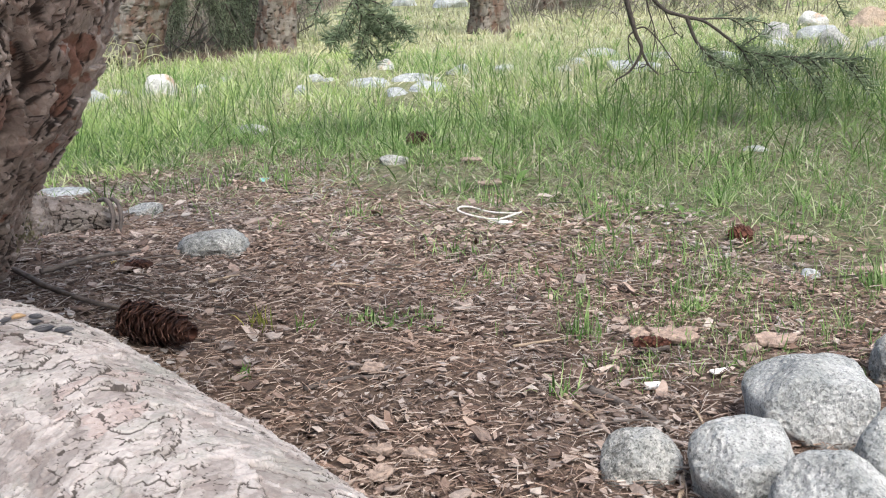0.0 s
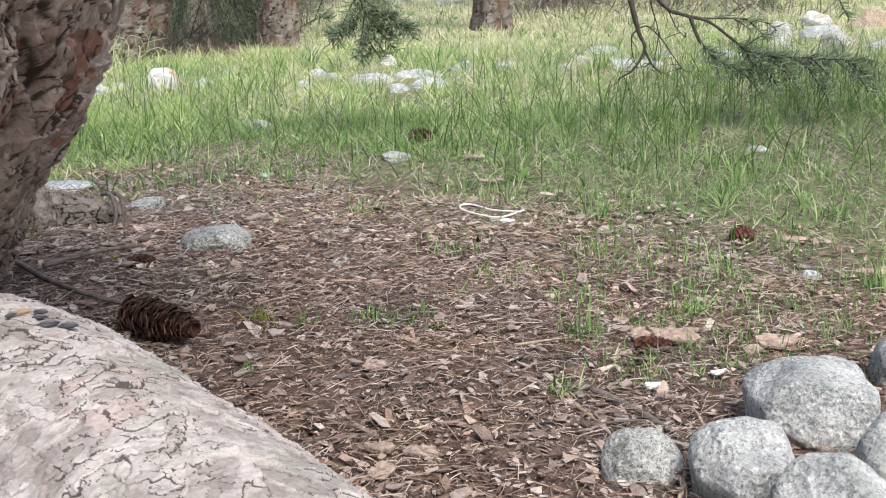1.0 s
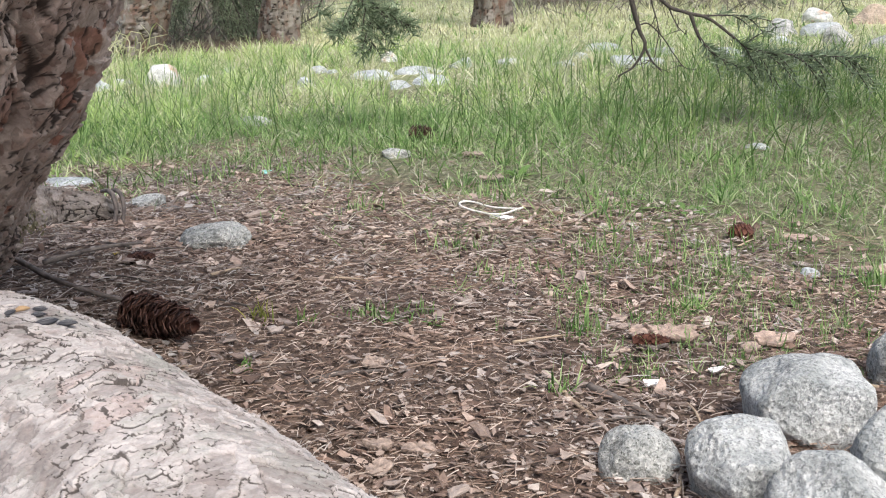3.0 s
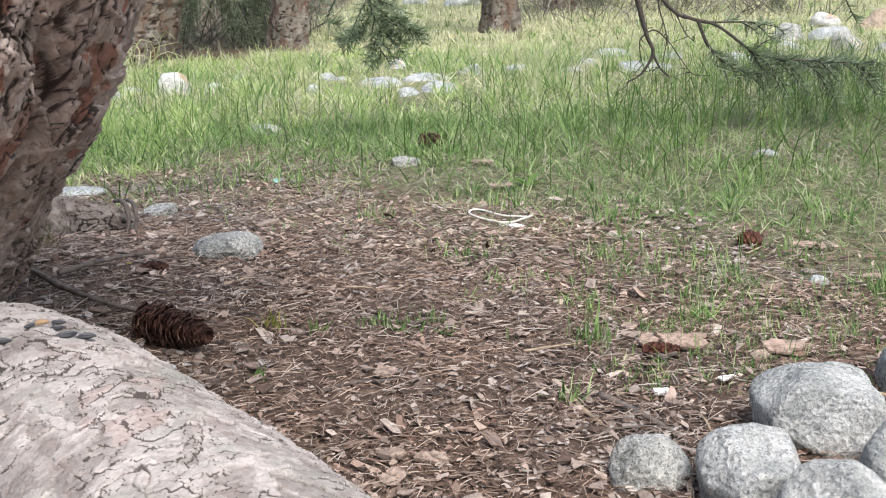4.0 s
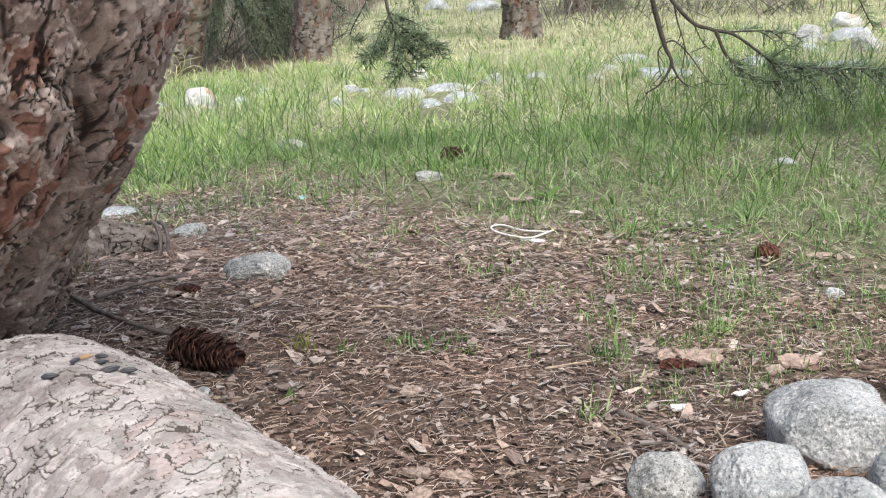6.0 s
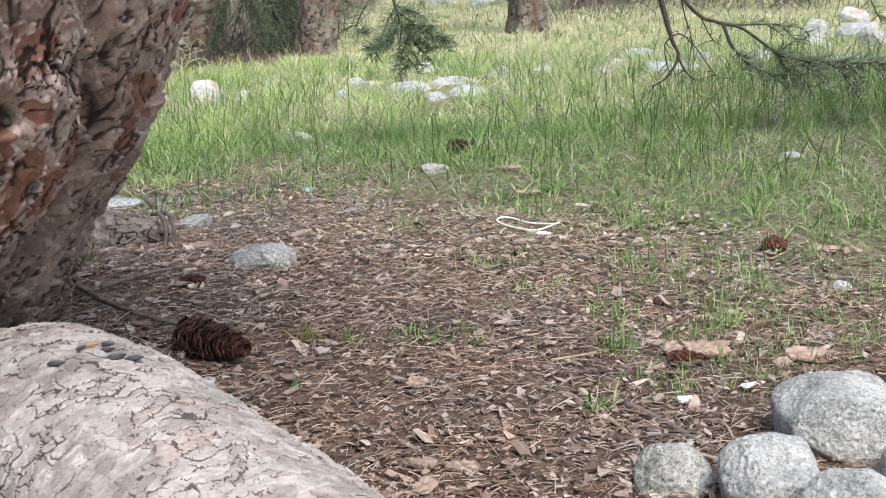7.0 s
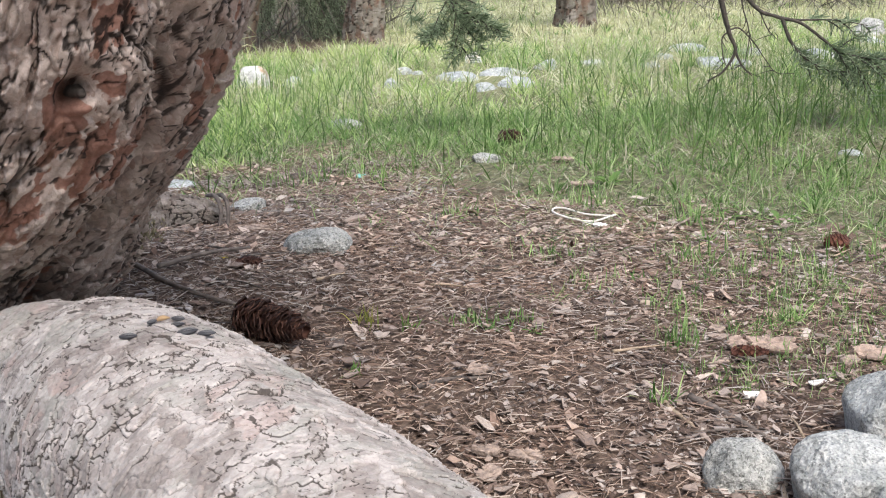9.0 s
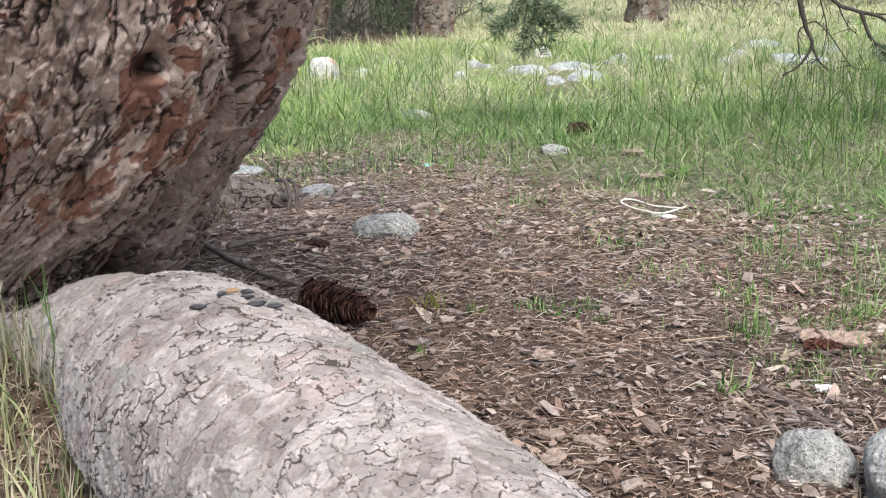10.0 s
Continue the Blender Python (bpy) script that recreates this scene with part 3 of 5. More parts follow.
# stub of a broken limb in the knot
v, f = tube([(-0.40, 1.04, 0.372), (-0.375, 1.012, 0.375), (-0.366, 1.0, 0.375)], [0.008, 0.006, 0.003], 12, 10, 0.5, 3)
under(new("limb_stub", mesh_of("limb_stub", v, f, DEADWOOD)), tree, "broken grey limb stub")

# the big root, thick as a log, creeping towards the viewer
ROOT = [(-0.60, 1.42, -0.12, 0.10), (-0.50, 1.24, -0.035, 0.108), (-0.42, 1.09, 0.039, 0.112), (-0.362, 0.985, 0.078, 0.113), (-0.285, 0.875, 0.096, 0.112), (-0.172, 0.74, 0.096, 0.111), (-0.055, 0.588, 0.092, 0.11), (0.075, 0.415, 0.08, 0.11), (0.225, 0.215, 0.05, 0.11), (0.365, 0.03, -0.04, 0.10)]


def bark_limb(name, rows, steps, around, layers, long, seed, wide, swell, material, span=(-0.15, 1.15), shut=0.05, sheets=False):
    """A lying limb or root in bark: rows of x, y, z and radius."""
    line = spline_at(rows, steps)
    c, r = line[:, :3], line[:, 3]
    d = np.gradient(c, axis=0)
    run = np.concatenate([[0], np.cumsum(np.linalg.norm(np.diff(c, axis=0), axis=1))])
    d /= np.linalg.norm(d, axis=1)[:, None]
    side = np.cross(d, [0, 0, 1.0])
    side /= np.linalg.norm(side, axis=1)[:, None]
    up = np.cross(side, d)
    th = np.linspace(span[0] * math.pi, span[1] * math.pi, around)
    TH, RUN = np.meshgrid(th, run)
    if sheets:
        rel, tone, seam, flake = bark_shingle(RUN, TH * float(r.mean()), layers, seed, wide)
        plates = bark_scales(RUN, TH * float(r.mean()), ((0.02, 0.0014), (0.0105, 0.0009)), long, seed + 300, 1.1 * wide, -0.06)
        rel, tone, seam = rel + plates[0], 0.45 * tone + 0.6 * plates[1] + 0.25 * (plates[1] - 0.5), np.maximum(seam, plates[2])
        tone = np.clip(0.45 + 1.25 * (tone - 0.5), 0, 1)
    else:
        rel, tone, seam, flake = bark_scales(RUN, TH * float(r.mean()), layers, long, seed, wide, shut)
    seam = seam * (0.7 + 0.3 * step(fbm(RUN * 22, TH * 2.6, seed + 7, 3), -0.14, 0.04))
    R = r[:, None] + rel + swell * fbm(RUN * 6, TH * 1.2, 12, 3) * 2
    pos = c[:, None, :] + R[..., None] * (np.cos(TH)[..., None] * side[:, None, :] + np.sin(TH)[..., None] * up[:, None, :])
    me = bark_mesh(name, pos, grid_faces(len(steps), around, False), tone, seam, flake, material)
    if me.polygons[len(me.polygons) // 2].normal.z < 0:
        me.flip_normals()
    return me, pos


SHEETS = ((0.034, 0.0013, (0.35, 0.3), (0.9, 1), 4.2), (0.019, 0.0009, (0.4, -0.25), (0.9, 1), 3.6))
root_mesh, root_pos = bark_limb("surface_root", ROOT, np.concatenate([np.linspace(0, 1.95, 50), np.linspace(2, 7, 860), np.linspace(7.05, 9, 40)]), 400, SHEETS, 1.0, 90, 0.0011, 0.006, LOG_BARK, (-0.05, 1.1), sheets=True)
under(new("surface_root", root_mesh), tree, "pale pinkish grey surface root thick as a log")
top = root_pos.reshape(-1, 3)
fork_mesh, _ = bark_limb("root_fork", [(-0.33, 0.95, 0.112, 0.072), (-0.43, 1.015, 0.108, 0.07), (-0.53, 1.055, 0.068, 0.064), (-0.66, 1.075, 0.03, 0.06), (-0.84, 1.05, -0.03, 0.055)], np.linspace(0, 4, 260), 170, SHEETS, 0.9, 190, 0.0014, 0.010, LOG_BARK, sheets=True)
under(new("root_fork", fork_mesh), tree, "grey side fork of the surface root")


def root_top(x, y):
    """Height of the big root's upper side."""
    near = np.hypot(top[:, 0] - x, top[:, 1] - y) < 0.004
    return float(top[near, 2].max()) if near.any() else 0.2


# ---- stones ----
def rock_mesh(name, seed, dims, material, sub=5, lumps=0.16, facets=9, square=2.0, taper=0.0, cuts=()):
    """A weathered stone: a ball cut by soft planes, then worn uneven; its base is at z = 0."""
    rng = np.random.default_rng(seed)
    bm = bmesh.new()
    bmesh.ops.create_icosphere(bm, subdivisions=sub, radius=1)
    v = np.array([p.co[:] for p in bm.verts])
    r = (np.abs(v) ** square).sum(1) ** (-1 / square)
    soft = 0.045
    for _ in range(facets):
        nrm = rng.normal(size=3)
        nrm /= np.linalg.norm(nrm)
        cut = rng.uniform(0.58, 0.82)
        d = v @ nrm
        lim = np.where(d > 0.05, cut / np.maximum(d, 0.05), 9)
        r = -soft * np.log(np.exp(-r / soft) + np.exp(-np.minimum(lim, 3) / soft))
    for nx, ny, nz, cut in cuts:
        d = v @ (np.array([nx, ny, nz]) / math.sqrt(nx * nx + ny * ny + nz * nz))
        lim = np.where(d > 0.05, cut / np.maximum(d, 0.05), 9)
        r = -0.03 * np.log(np.exp(-r / 0.03) + np.exp(-np.minimum(lim, 3) / 0.03))
    off = rng.uniform(0, 50, 3)
    for k, p in enumerate(v):
        q = Vector(p * 1.3 + off)
        r[k] += lumps * noise.fractal(q, 1.0, 2.0, 4) * 0.5 + 0.012 * noise.fractal(q * 7, 1.0, 2.0, 3)
    v = v * r[:, None]
    v[:, 2] = np.where(v[:, 2] < -0.5, -0.5 + 0.4 * (v[:, 2] + 0.5), v[:, 2])
    v[:, :2] *= (1 - taper * np.clip(0.35 - v[:, 2], 0, 1.2))[:, None]
    span = v.max(0) - v.min(0)
    v = (v - (v.max(0) + v.min(0)) / 2) / span * np.array(dims)
    v[:, 2] += dims[2] / 2
    f = [[q.index for q in p.verts] for p in bm.faces]
    bm.free()
    return mesh_of(name, v, f, material)


STONES = []


def stone(name, label, x, y, dims, seed, material, yaw=0, tilt=0, sink=0.012, group="", sub=5, z=None, **more):
    base = H(x, y) if z is None else z
    if y > 2.2:
        STONES.append((x, y, dims[0]))
    return thing(name, rock_mesh(name, seed, dims, material, sub, **more), label, "stone", group, at=pose(x, y, base - sink, tilt, 0, yaw))


PILE = "stones piled beside the clearing"
stone("boulder", "pale grey speckled granite boulder, largest of a pile", 0.380, 1.095, (0.119, 0.108, 0.088), 3, GRANITE, -4, 0, 0.018, PILE, square=4.6, facets=0, lumps=0.2,
      cuts=((0.25, -0.1, 0.96, 0.92), (-0.6, 0, 0.8, 0.95), (0.7, -0.2, -0.7, 0.9), (-0.5, -0.5, -0.7, 0.8), (0.05, -1, 0.3, 0.92)))
stone("boulder", "rounded grey granite boulder in a pile", 0.284, 0.958, (0.092, 0.088, 0.076), 8, GRANITE, 4, 0, 0.014, PILE, square=3.8, facets=0, lumps=0.19,
      cuts=((0.1, -0.25, 1, 0.8), (-0.7, -0.3, 0.6, 0.86), (0.8, -0.3, 0.4, 0.86), (-0.8, -0.5, -0.4, 0.85), (0.15, -1, 0.05, 0.86), (0.75, -0.5, -0.5, 0.84)))
stone("boulder", "rounded pale granite boulder in a pile", 0.334, 0.882, (0.104, 0.09, 0.088), 15, GRANITE, 8, 0, 0.012, PILE, square=2.5, facets=0, lumps=0.17,
      cuts=((-0.6, -0.3, 0.75, 0.78), (0.6, -0.2, 0.8, 0.85), (0.9, -0.4, 0.0, 0.84), (-0.2, -1, 0.2, 0.86)))
stone("boulder", "pale granite boulder leaning on its neighbours", 0.441, 0.972, (0.12, 0.10, 0.092), 22, GRANITE, 40, 0, 0.012, PILE, square=2.8, facets=2, lumps=0.16, cuts=((-0.7, -0.2, 0.7, 0.8), (-0.4, -0.9, 0.1, 0.82)))
stone("boulder", "darker lichen-spotted boulder behind the pile", 0.541, 1.21, (0.11, 0.1, 0.076), 27, GRANITE_SPOT, 0, 0, 0.012, PILE, square=2.5, facets=3)
stone("stone", "small round grey stone spotted with dark lichen", 0.205, 1.01, (0.074, 0.064, 0.047), 33, GRANITE_SPOT, 0, 0, 0.010, PILE, square=3.0, facets=1, lumps=0.16,
      cuts=((0.7, -0.2, 0.65, 0.76), (-0.75, -0.2, 0.6, 0.84), (0.9, -0.4, -0.2, 0.85), (0.0, -0.2, 1, 0.86), (-0.2, -1, 0.1, 0.84)))
stone("flat_stone", "flat grey-white stone half sunk in litter", -0.305, 1.705, (0.106, 0.085, 0.05), 37, GRANITE_SPOT, 5, 0, 0.012)
stone("stone", "small grey stone lying by the root", -0.50, 2.06, (0.064, 0.05, 0.036), 41, GRANITE_SPOT, 0, 0, 0.01)
stone("stone", "flat pale stone at the edge of the grass", -0.745, 2.36, (0.12, 0.09, 0.02), 42, FAR_STONE, 0, 0, 0.004)
stone("stone", "small pale stone in the litter", 0.546, 1.60, (0.031, 0.025, 0.02), 43, FAR_STONE, 0, 0, 0.006, sub=3)
stone("pebble", "small tan pebble in the litter", 0.548, 1.508, (0.019, 0.014, 0.010), 44, PEBBLE, 0, 0, 0.003, "pebbles", 3)
stone("pebble", "small tan pebble in the litter", 0.172, 1.512, (0.016, 0.014, 0.012), 45, PEBBLE, 0, 0, 0.003, "pebbles", 3)
stone("pebble", "small tan pebble in the litter", 0.498, 1.525, (0.012, 0.008, 0.008), 46, PEBBLE, 30, 0, 0.002, "pebbles", 3)
stone("pebble", "small tan pebble in the litter", 0.47, 1.22, (0.018, 0.016, 0.014), 47, PEBBLE, 30, 0, 0.003, "pebbles", 3)
stone("stone", "white stone lying in the grass", -0.07, 2.58, (0.068, 0.05, 0.026), 48, GRANITE_SPOT, 0, 0, 0.006, sub=4)
stone("stone", "crumb of pale stone beside the cone", -0.285, 1.25, (0.018, 0.014, 0.013), 49, FAR_STONE, 0, 0, 0.003, sub=3)
stone("stone", "grey stone hidden in grass", -0.47, 3.12, (0.12, 0.07, 0.036), 50, GRANITE_SPOT, 0, 0, 0.01, sub=4)
stone("stone", "pale stone hidden in grass", 0.74, 2.57, (0.06, 0.05, 0.02), 51, FAR_STONE, 0, 0, 0.01, sub=4)
MEADOW = "stones in the meadow"
for k, (x, y, w, d, h, mat, word) in enumerate([
        (-1.0, 4.22, 0.155, 0.13, 0.135, RUST_STONE, "white boulder with a rusty stain"), (-1.2, 4.1, 0.11, 0.1, 0.09, FAR_STONE, "white stone"), (-1.17, 4.35, 0.08, 0.08, 0.05, FAR_STONE, "white stone"), (-0.85, 4.25, 0.1, 0.08, 0.07, FAR_STONE, "weathered pale stone"),
        (-0.17, 4.8, 0.1, 0.09, 0.075, RUST_STONE, "stone stained orange"), (-0.45, 4.1, 0.075, 0.06, 0.065, FAR_STONE, "pale stone"), (-0.45, 4.5, 0.085, 0.06, 0.055, FAR_STONE, "pale stone"), (-0.39, 4.45, 0.06, 0.05, 0.04, FAR_STONE, "pale stone"),
        (-0.2, 4.25, 0.24, 0.13, 0.055, FAR_STONE, "flat pale stone"), (-0.04, 4.35, 0.22, 0.12, 0.06, FAR_STONE, "flat pale stone"), (0.12, 4.45, 0.1, 0.1, 0.07, FAR_STONE, "pale stone"), (0.0, 3.95, 0.23, 0.14, 0.065, FAR_STONE, "bluish flat stone"), (-0.1, 3.85, 0.11, 0.1, 0.05, FAR_STONE, "bluish flat stone"), (-0.27, 4.35, 0.09, 0.08, 0.04, FAR_STONE, "pale stone"),
        (0.3, 4.6, 0.1, 0.09, 0.05, FAR_STONE, "pale stone"), (0.5, 4.4, 0.1, 0.09, 0.05, FAR_STONE, "pale stone"), (0.74, 5.0, 0.2, 0.15, 0.07, FAR_STONE, "pale stone"), (0.75, 4.3, 0.24, 0.14, 0.07, FAR_STONE, "pale stone"), (0.95, 4.75, 0.14, 0.1, 0.06, FAR_STONE, "pale stone"),
        (-0.83, 4.7, 0.07, 0.06, 0.05, FAR_STONE, "pale stone"), (1.2, 4.6, 0.2, 0.14, 0.07, FAR_STONE, "pale stone"), (1.4, 4.3, 0.22, 0.16, 0.08, FAR_STONE, "pale stone"), (0.6, 4.7, 0.09, 0.08, 0.05, FAR_STONE, "pale stone"),
        (1.64, 5.5, 0.21, 0.18, 0.13, GRANITE_SPOT, "grey boulder"), (1.84, 5.45, 0.22, 0.18, 0.1, FAR_STONE, "pale flat boulder"), (2.06, 6.2, 0.18, 0.14, 0.13, RUST_STONE, "orange-stained boulder"),
        (1.70, 4.85, 0.16, 0.14, 0.15, GRANITE_SPOT, "grey boulder"), (2.3, 6.0, 0.28, 0.2, 0.16, TAN_STONE, "tan boulder"), (1.85, 4.75, 0.18, 0.14, 0.1, GRANITE_SPOT, "grey boulder"), (1.52, 5.0, 0.14, 0.12, 0.07, FAR_STONE, "pale stone"),
        (1.75, 4.0, 0.14, 0.1, 0.06, FAR_STONE, "grey stone"), (-0.25, 10.2, 0.26, 0.2, 0.16, FAR_STONE, "distant pale stone"), (0.15, 9.6, 0.3, 0.2, 0.14, FAR_STONE, "distant pale stone")]):
    stone("meadow_stone", word + " among the meadow grass", x, y, (w, d, h), 60 + k, mat, 40 * k, 0, 0.012 + 0.32 * h, MEADOW, 4, square=2.7, facets=7 if k else 2, lumps=0.24 if k else 0.2)


# ---- far trees ----
def far_trunk(name, rows, seed, material, label):
    rows = np.array(rows, float)
    line = spline(rows, 150)
    n = 72
    th = np.linspace(-math.pi, math.pi, n, endpoint=False)
    TH, Z = np.meshgrid(th, line[:, 2])
    rel, tone, seam, flake = bark_scales(Z, TH * rows[0, 3], ((0.05, 0.009), (0.026, 0.006)), 1.9, seed, 0.005)
    tone = np.clip(0.75 * tone + 0.9 * fbm(TH * 1.1, Z * 2.2, seed + 70, 3), 0, 1)
    R = line[:, 3][:, None] + rel + 0.02 * np.cos(5 * TH + seed) * np.clip(0.25 - Z, 0, 0.4) * 2
    pos = np.stack([line[:, 0][:, None] + R * np.cos(TH), line[:, 1][:, None] + R * np.sin(TH), Z], -1)
    ob = tagged(new(name), label, "tree")
    under(new("trunk", bark_mesh("trunk", pos, grid_faces(150, n, True).tolist() + [[149 * n + k for k in range(n)]], tone, seam, flake, material)), ob)
    return ob


far_trunk("pine_tree", [(-1.45, 5.4, -0.12, 0.18), (-1.40, 5.4, 0.04, 0.145), (-1.35, 5.4, 0.22, 0.138), (-1.25, 5.4, 0.6, 0.13), (-0.85, 5.4, 3, 0.09)], 1, FAR_BARK, "leaning grey conifer with lichened bark at its base")
far_trunk("pine_tree", [(-0.79, 5.85, -0.1, 0.125), (-0.775, 5.85, 0.1, 0.1), (-0.755, 5.85, 0.3, 0.092), (-0.71, 5.85, 1.0, 0.088), (-0.66, 5.85, 4, 0.07)], 2, FAR_BARK, "upright conifer with pale flaking bark")
far_trunk("pine_tree", [(0.335, 6.5, -0.1, 0.135), (0.335, 6.5, 0.1, 0.108), (0.325, 6.5, 0.3, 0.1), (0.31, 6.5, 1.0, 0.096), (0.3, 6.5, 4, 0.08)], 3, FAR_BARK, "brown conifer trunk rising from the grass")
far_trunk("pine_tree", [(0.85, 8.3, -0.1, 0.16), (0.85, 8.3, 0.4, 0.12), (0.84, 8.3, 4, 0.1)], 4, FAR_BARK, "slim dark conifer trunk behind brush")
far_trunk("pine_tree", [(1.12, 8.8, -0.1, 0.13), (1.12, 8.8, 0.4, 0.10), (1.14, 8.8, 4, 0.09)], 5, FAR_BARK, "slim dark conifer trunk behind brush")

# trunk out of view, added to carry the limbs that shade the meadow
far_trunk("pine_tree", [(2.03, 3.05, -0.1, 0.13), (2.0, 3.05, 0.4, 0.11), (1.98, 3.05, 1.6, 0.10), (1.95, 3.05, 4, 0.08)], 6, FAR_BARK, "unseen grey conifer added to hold the shading limbs")


# ---- spruce boughs ----
def bough(name, label, limbs, shoots, seed, needles_mat=SPRUCE, length=0.026, per_m=480):
    """A hanging bough: woody limbs, and shoots set all round with needles. Rows of points in space."""
    rng = np.random.default_rng(seed)
    ob = tagged(new(name), label, "branch")
    for k, (p, r0, r1) in enumerate(limbs):
        under(new("limb", mesh_of("limb", *tube(p, np.linspace(r0, r1, len(p)), 8 * len(p), 6, 0.3, seed + k), DEADWOOD)), ob)
    w = 0.041
    spike = (np.array([(0, -w, -w * 0.6), (0, w, -w * 0.6), (0, 0, w), (0.75, -w * 0.8, -w * .4), (0.75, w * 0.8, -w * .4), (0.75, 0, w * 0.8), (1, 0, 0)]),
             [[0, 1, 4, 3], [1, 2, 5, 4], [2, 0, 3, 5], [3, 4, 6], [4, 5, 6], [5, 3, 6]])
    for k, p in enumerate(shoots):
        shoot = under(new("shoot", mesh_of("shoot", *tube(p, np.linspace(0.0022, 0.0009, len(p)), 14, 5, 0.2, seed + 50 + k), DEADWOOD)), ob)
        n = max(12, int(per_m * sum((Vector(a) - Vector(b)).length for a, b in zip(p, p[1:]))))
        c = spline(p, n)
        d = np.gradient(c, axis=0)
        d /= np.linalg.norm(d, axis=1)[:, None]
        rnd = rng.normal(size=(n, 3))
        rnd[:, 2] *= 0.6
        out = rnd - (rnd * d).sum(1)[:, None] * d
        out /= np.linalg.norm(out, axis=1)[:, None]
        way = out * rng.uniform(0.8, 1.0, (n, 1)) + d * rng.uniform(0.25, 0.7, (n, 1))
        way /= np.linalg.norm(way, axis=1)[:, None]
        side = np.cross(way, d)
        side /= np.linalg.norm(side, axis=1)[:, None] + 1e-9
        size = np.ones((n, 3)) * length * rng.uniform(0.7, 1.15, (n, 1))
        tagged(under(new("needles", mesh_of("needles", *scatter([spike], c, np.stack([way, side, np.cross(way, side)], -1), size, rng), needles_mat)), shoot), kind="stuff")
    return ob


def side_shoots(p, n, reach, seed, droop=0.35, start=0.15, flip=True):
    """Short shoots that leave a limb to both sides."""
    rng = np.random.default_rng(seed)
    c = spline(p, 60)
    out = []
    for k in range(n):
        s = int(59 * (start + (0.98 - start) * (k + rng.uniform(0, 0.7)) / n))
        d = c[min(s + 2, 59)] - c[max(s - 2, 0)]
        d /= np.linalg.norm(d)
        side = np.cross(d, [0, -0.5, 1])
        side /= np.linalg.norm(side)
        side *= (1 if k % 2 else -1) if flip else 1
        ln = reach * rng.uniform(0.6, 1.15) * (1.1 - 0.5 * s / 59)
        tip = c[s] + ln * (0.62 * d + 0.62 * side + np.array([0, rng.uniform(-0.35, 0.35), -droop * rng.uniform(0.4, 1.2)]))
        mid = (c[s] + tip) / 2 + np.array([0, 0, 0.06 * ln])
        out.append([tuple(c[s]), tuple(mid), tuple(tip)])
    return out


Y = 2.92
main = [(0.50, Y, 0.42), (0.588, Y, 0.309), (0.645, Y, 0.281), (0.702, Y, 0.265), (0.76, Y, 0.223), (0.804, Y, 0.19), (0.875, Y, 0.174), (0.989, Y, 0.166), (1.103, Y, 0.156)]
limb_a = [(0.657, Y, 0.278), (0.683, Y, 0.217), (0.723, Y, 0.175), (0.778, Y, 0.148), (0.863, Y, 0.136)]
limb_c = [(0.44, Y + 0.1, 0.60), (0.47, Y, 0.48), (0.511, Y, 0.311), (0.531, Y, 0.242), (0.546, Y, 0.2), (0.519, Y, 0.151), (0.48, Y, 0.127)]
limb_d = [(0.69, Y, 0.272), (0.79, Y + 0.02, 0.268), (0.88, Y + 0.05, 0.25)]
shoots = [main[4:], limb_a[1:], [(0.778, Y, 0.15), (0.81, Y, 0.12), (0.845, Y, 0.073)], [(0.869, Y, 0.171), (0.90, Y, 0.14), (0.923, Y, 0.092)], [(0.954, Y, 0.165), (0.99, Y, 0.13), (1.01, Y, 0.076)],
          [(1.046, Y, 0.16), (1.09, Y, 0.13), (1.123, Y, 0.088)], [(0.79, Y, 0.194), (0.83, Y, 0.222), (0.865, Y, 0.231)], [(1.0, Y, 0.36), (1.03, Y, 0.30), (1.053, Y, 0.26)]]
shoots += side_shoots(main[4:], 17, 0.14, 4, 0.4) + side_shoots(main[4:], 6, 0.13, 14, 0.8) + side_shoots(limb_a, 12, 0.06, 5, 0.4, 0.3) + side_shoots(limb_d, 6, 0.07, 6, 0.3)
bough("spruce_branch", "hanging spruce branch with green needled tips", [(main, 0.006, 0.0015), (limb_a, 0.0055, 0.0014), (limb_d, 0.003, 0.001)], shoots, 11, length=0.031, per_m=420)
dead = [(limb_c, 0.0095, 0.0018), ([(0.546, Y, 0.2), (0.564, Y, 0.164), (0.591, Y, 0.136)], 0.004, 0.0014),
        ([(0.531, Y, 0.253), (0.555, Y, 0.255), (0.591, Y, 0.22), (0.621, Y, 0.177), (0.65, Y, 0.144), (0.693, Y, 0.14)], 0.0024, 0.0008),
        ([(0.528, Y, 0.249), (0.513, Y, 0.231), (0.517, Y, 0.186), (0.529, Y, 0.155)], 0.0024, 0.001), ([(0.54, Y, 0.42), (0.56, Y, 0.31), (0.579, Y, 0.241), (0.571, Y, 0.171)], 0.0026, 0.0009),
        ([(0.60, Y, 0.30), (0.625, Y, 0.25), (0.65, Y, 0.225)], 0.002, 0.0008)]
rng = np.random.default_rng(8)
for p, r0, r1 in list(dead):
    c = spline(p, 30)
    for j in rng.integers(6, 29, 5):
        a, ln = rng.uniform(0, 6.28), rng.uniform(0.015, 0.045)
        tip = c[j] + ln * np.array([math.cos(a), 0.3 * math.sin(2 * a), 0.7 * math.sin(a) - 0.3])
        dead.append(([tuple(c[j]), tuple(0.5 * (c[j] + tip) + rng.normal(0, 0.003, 3)), tuple(tip)], 0.0014, 0.0006))
bough("dead_branch", "bare dead spruce branch hanging over the grass", dead, [], 12)
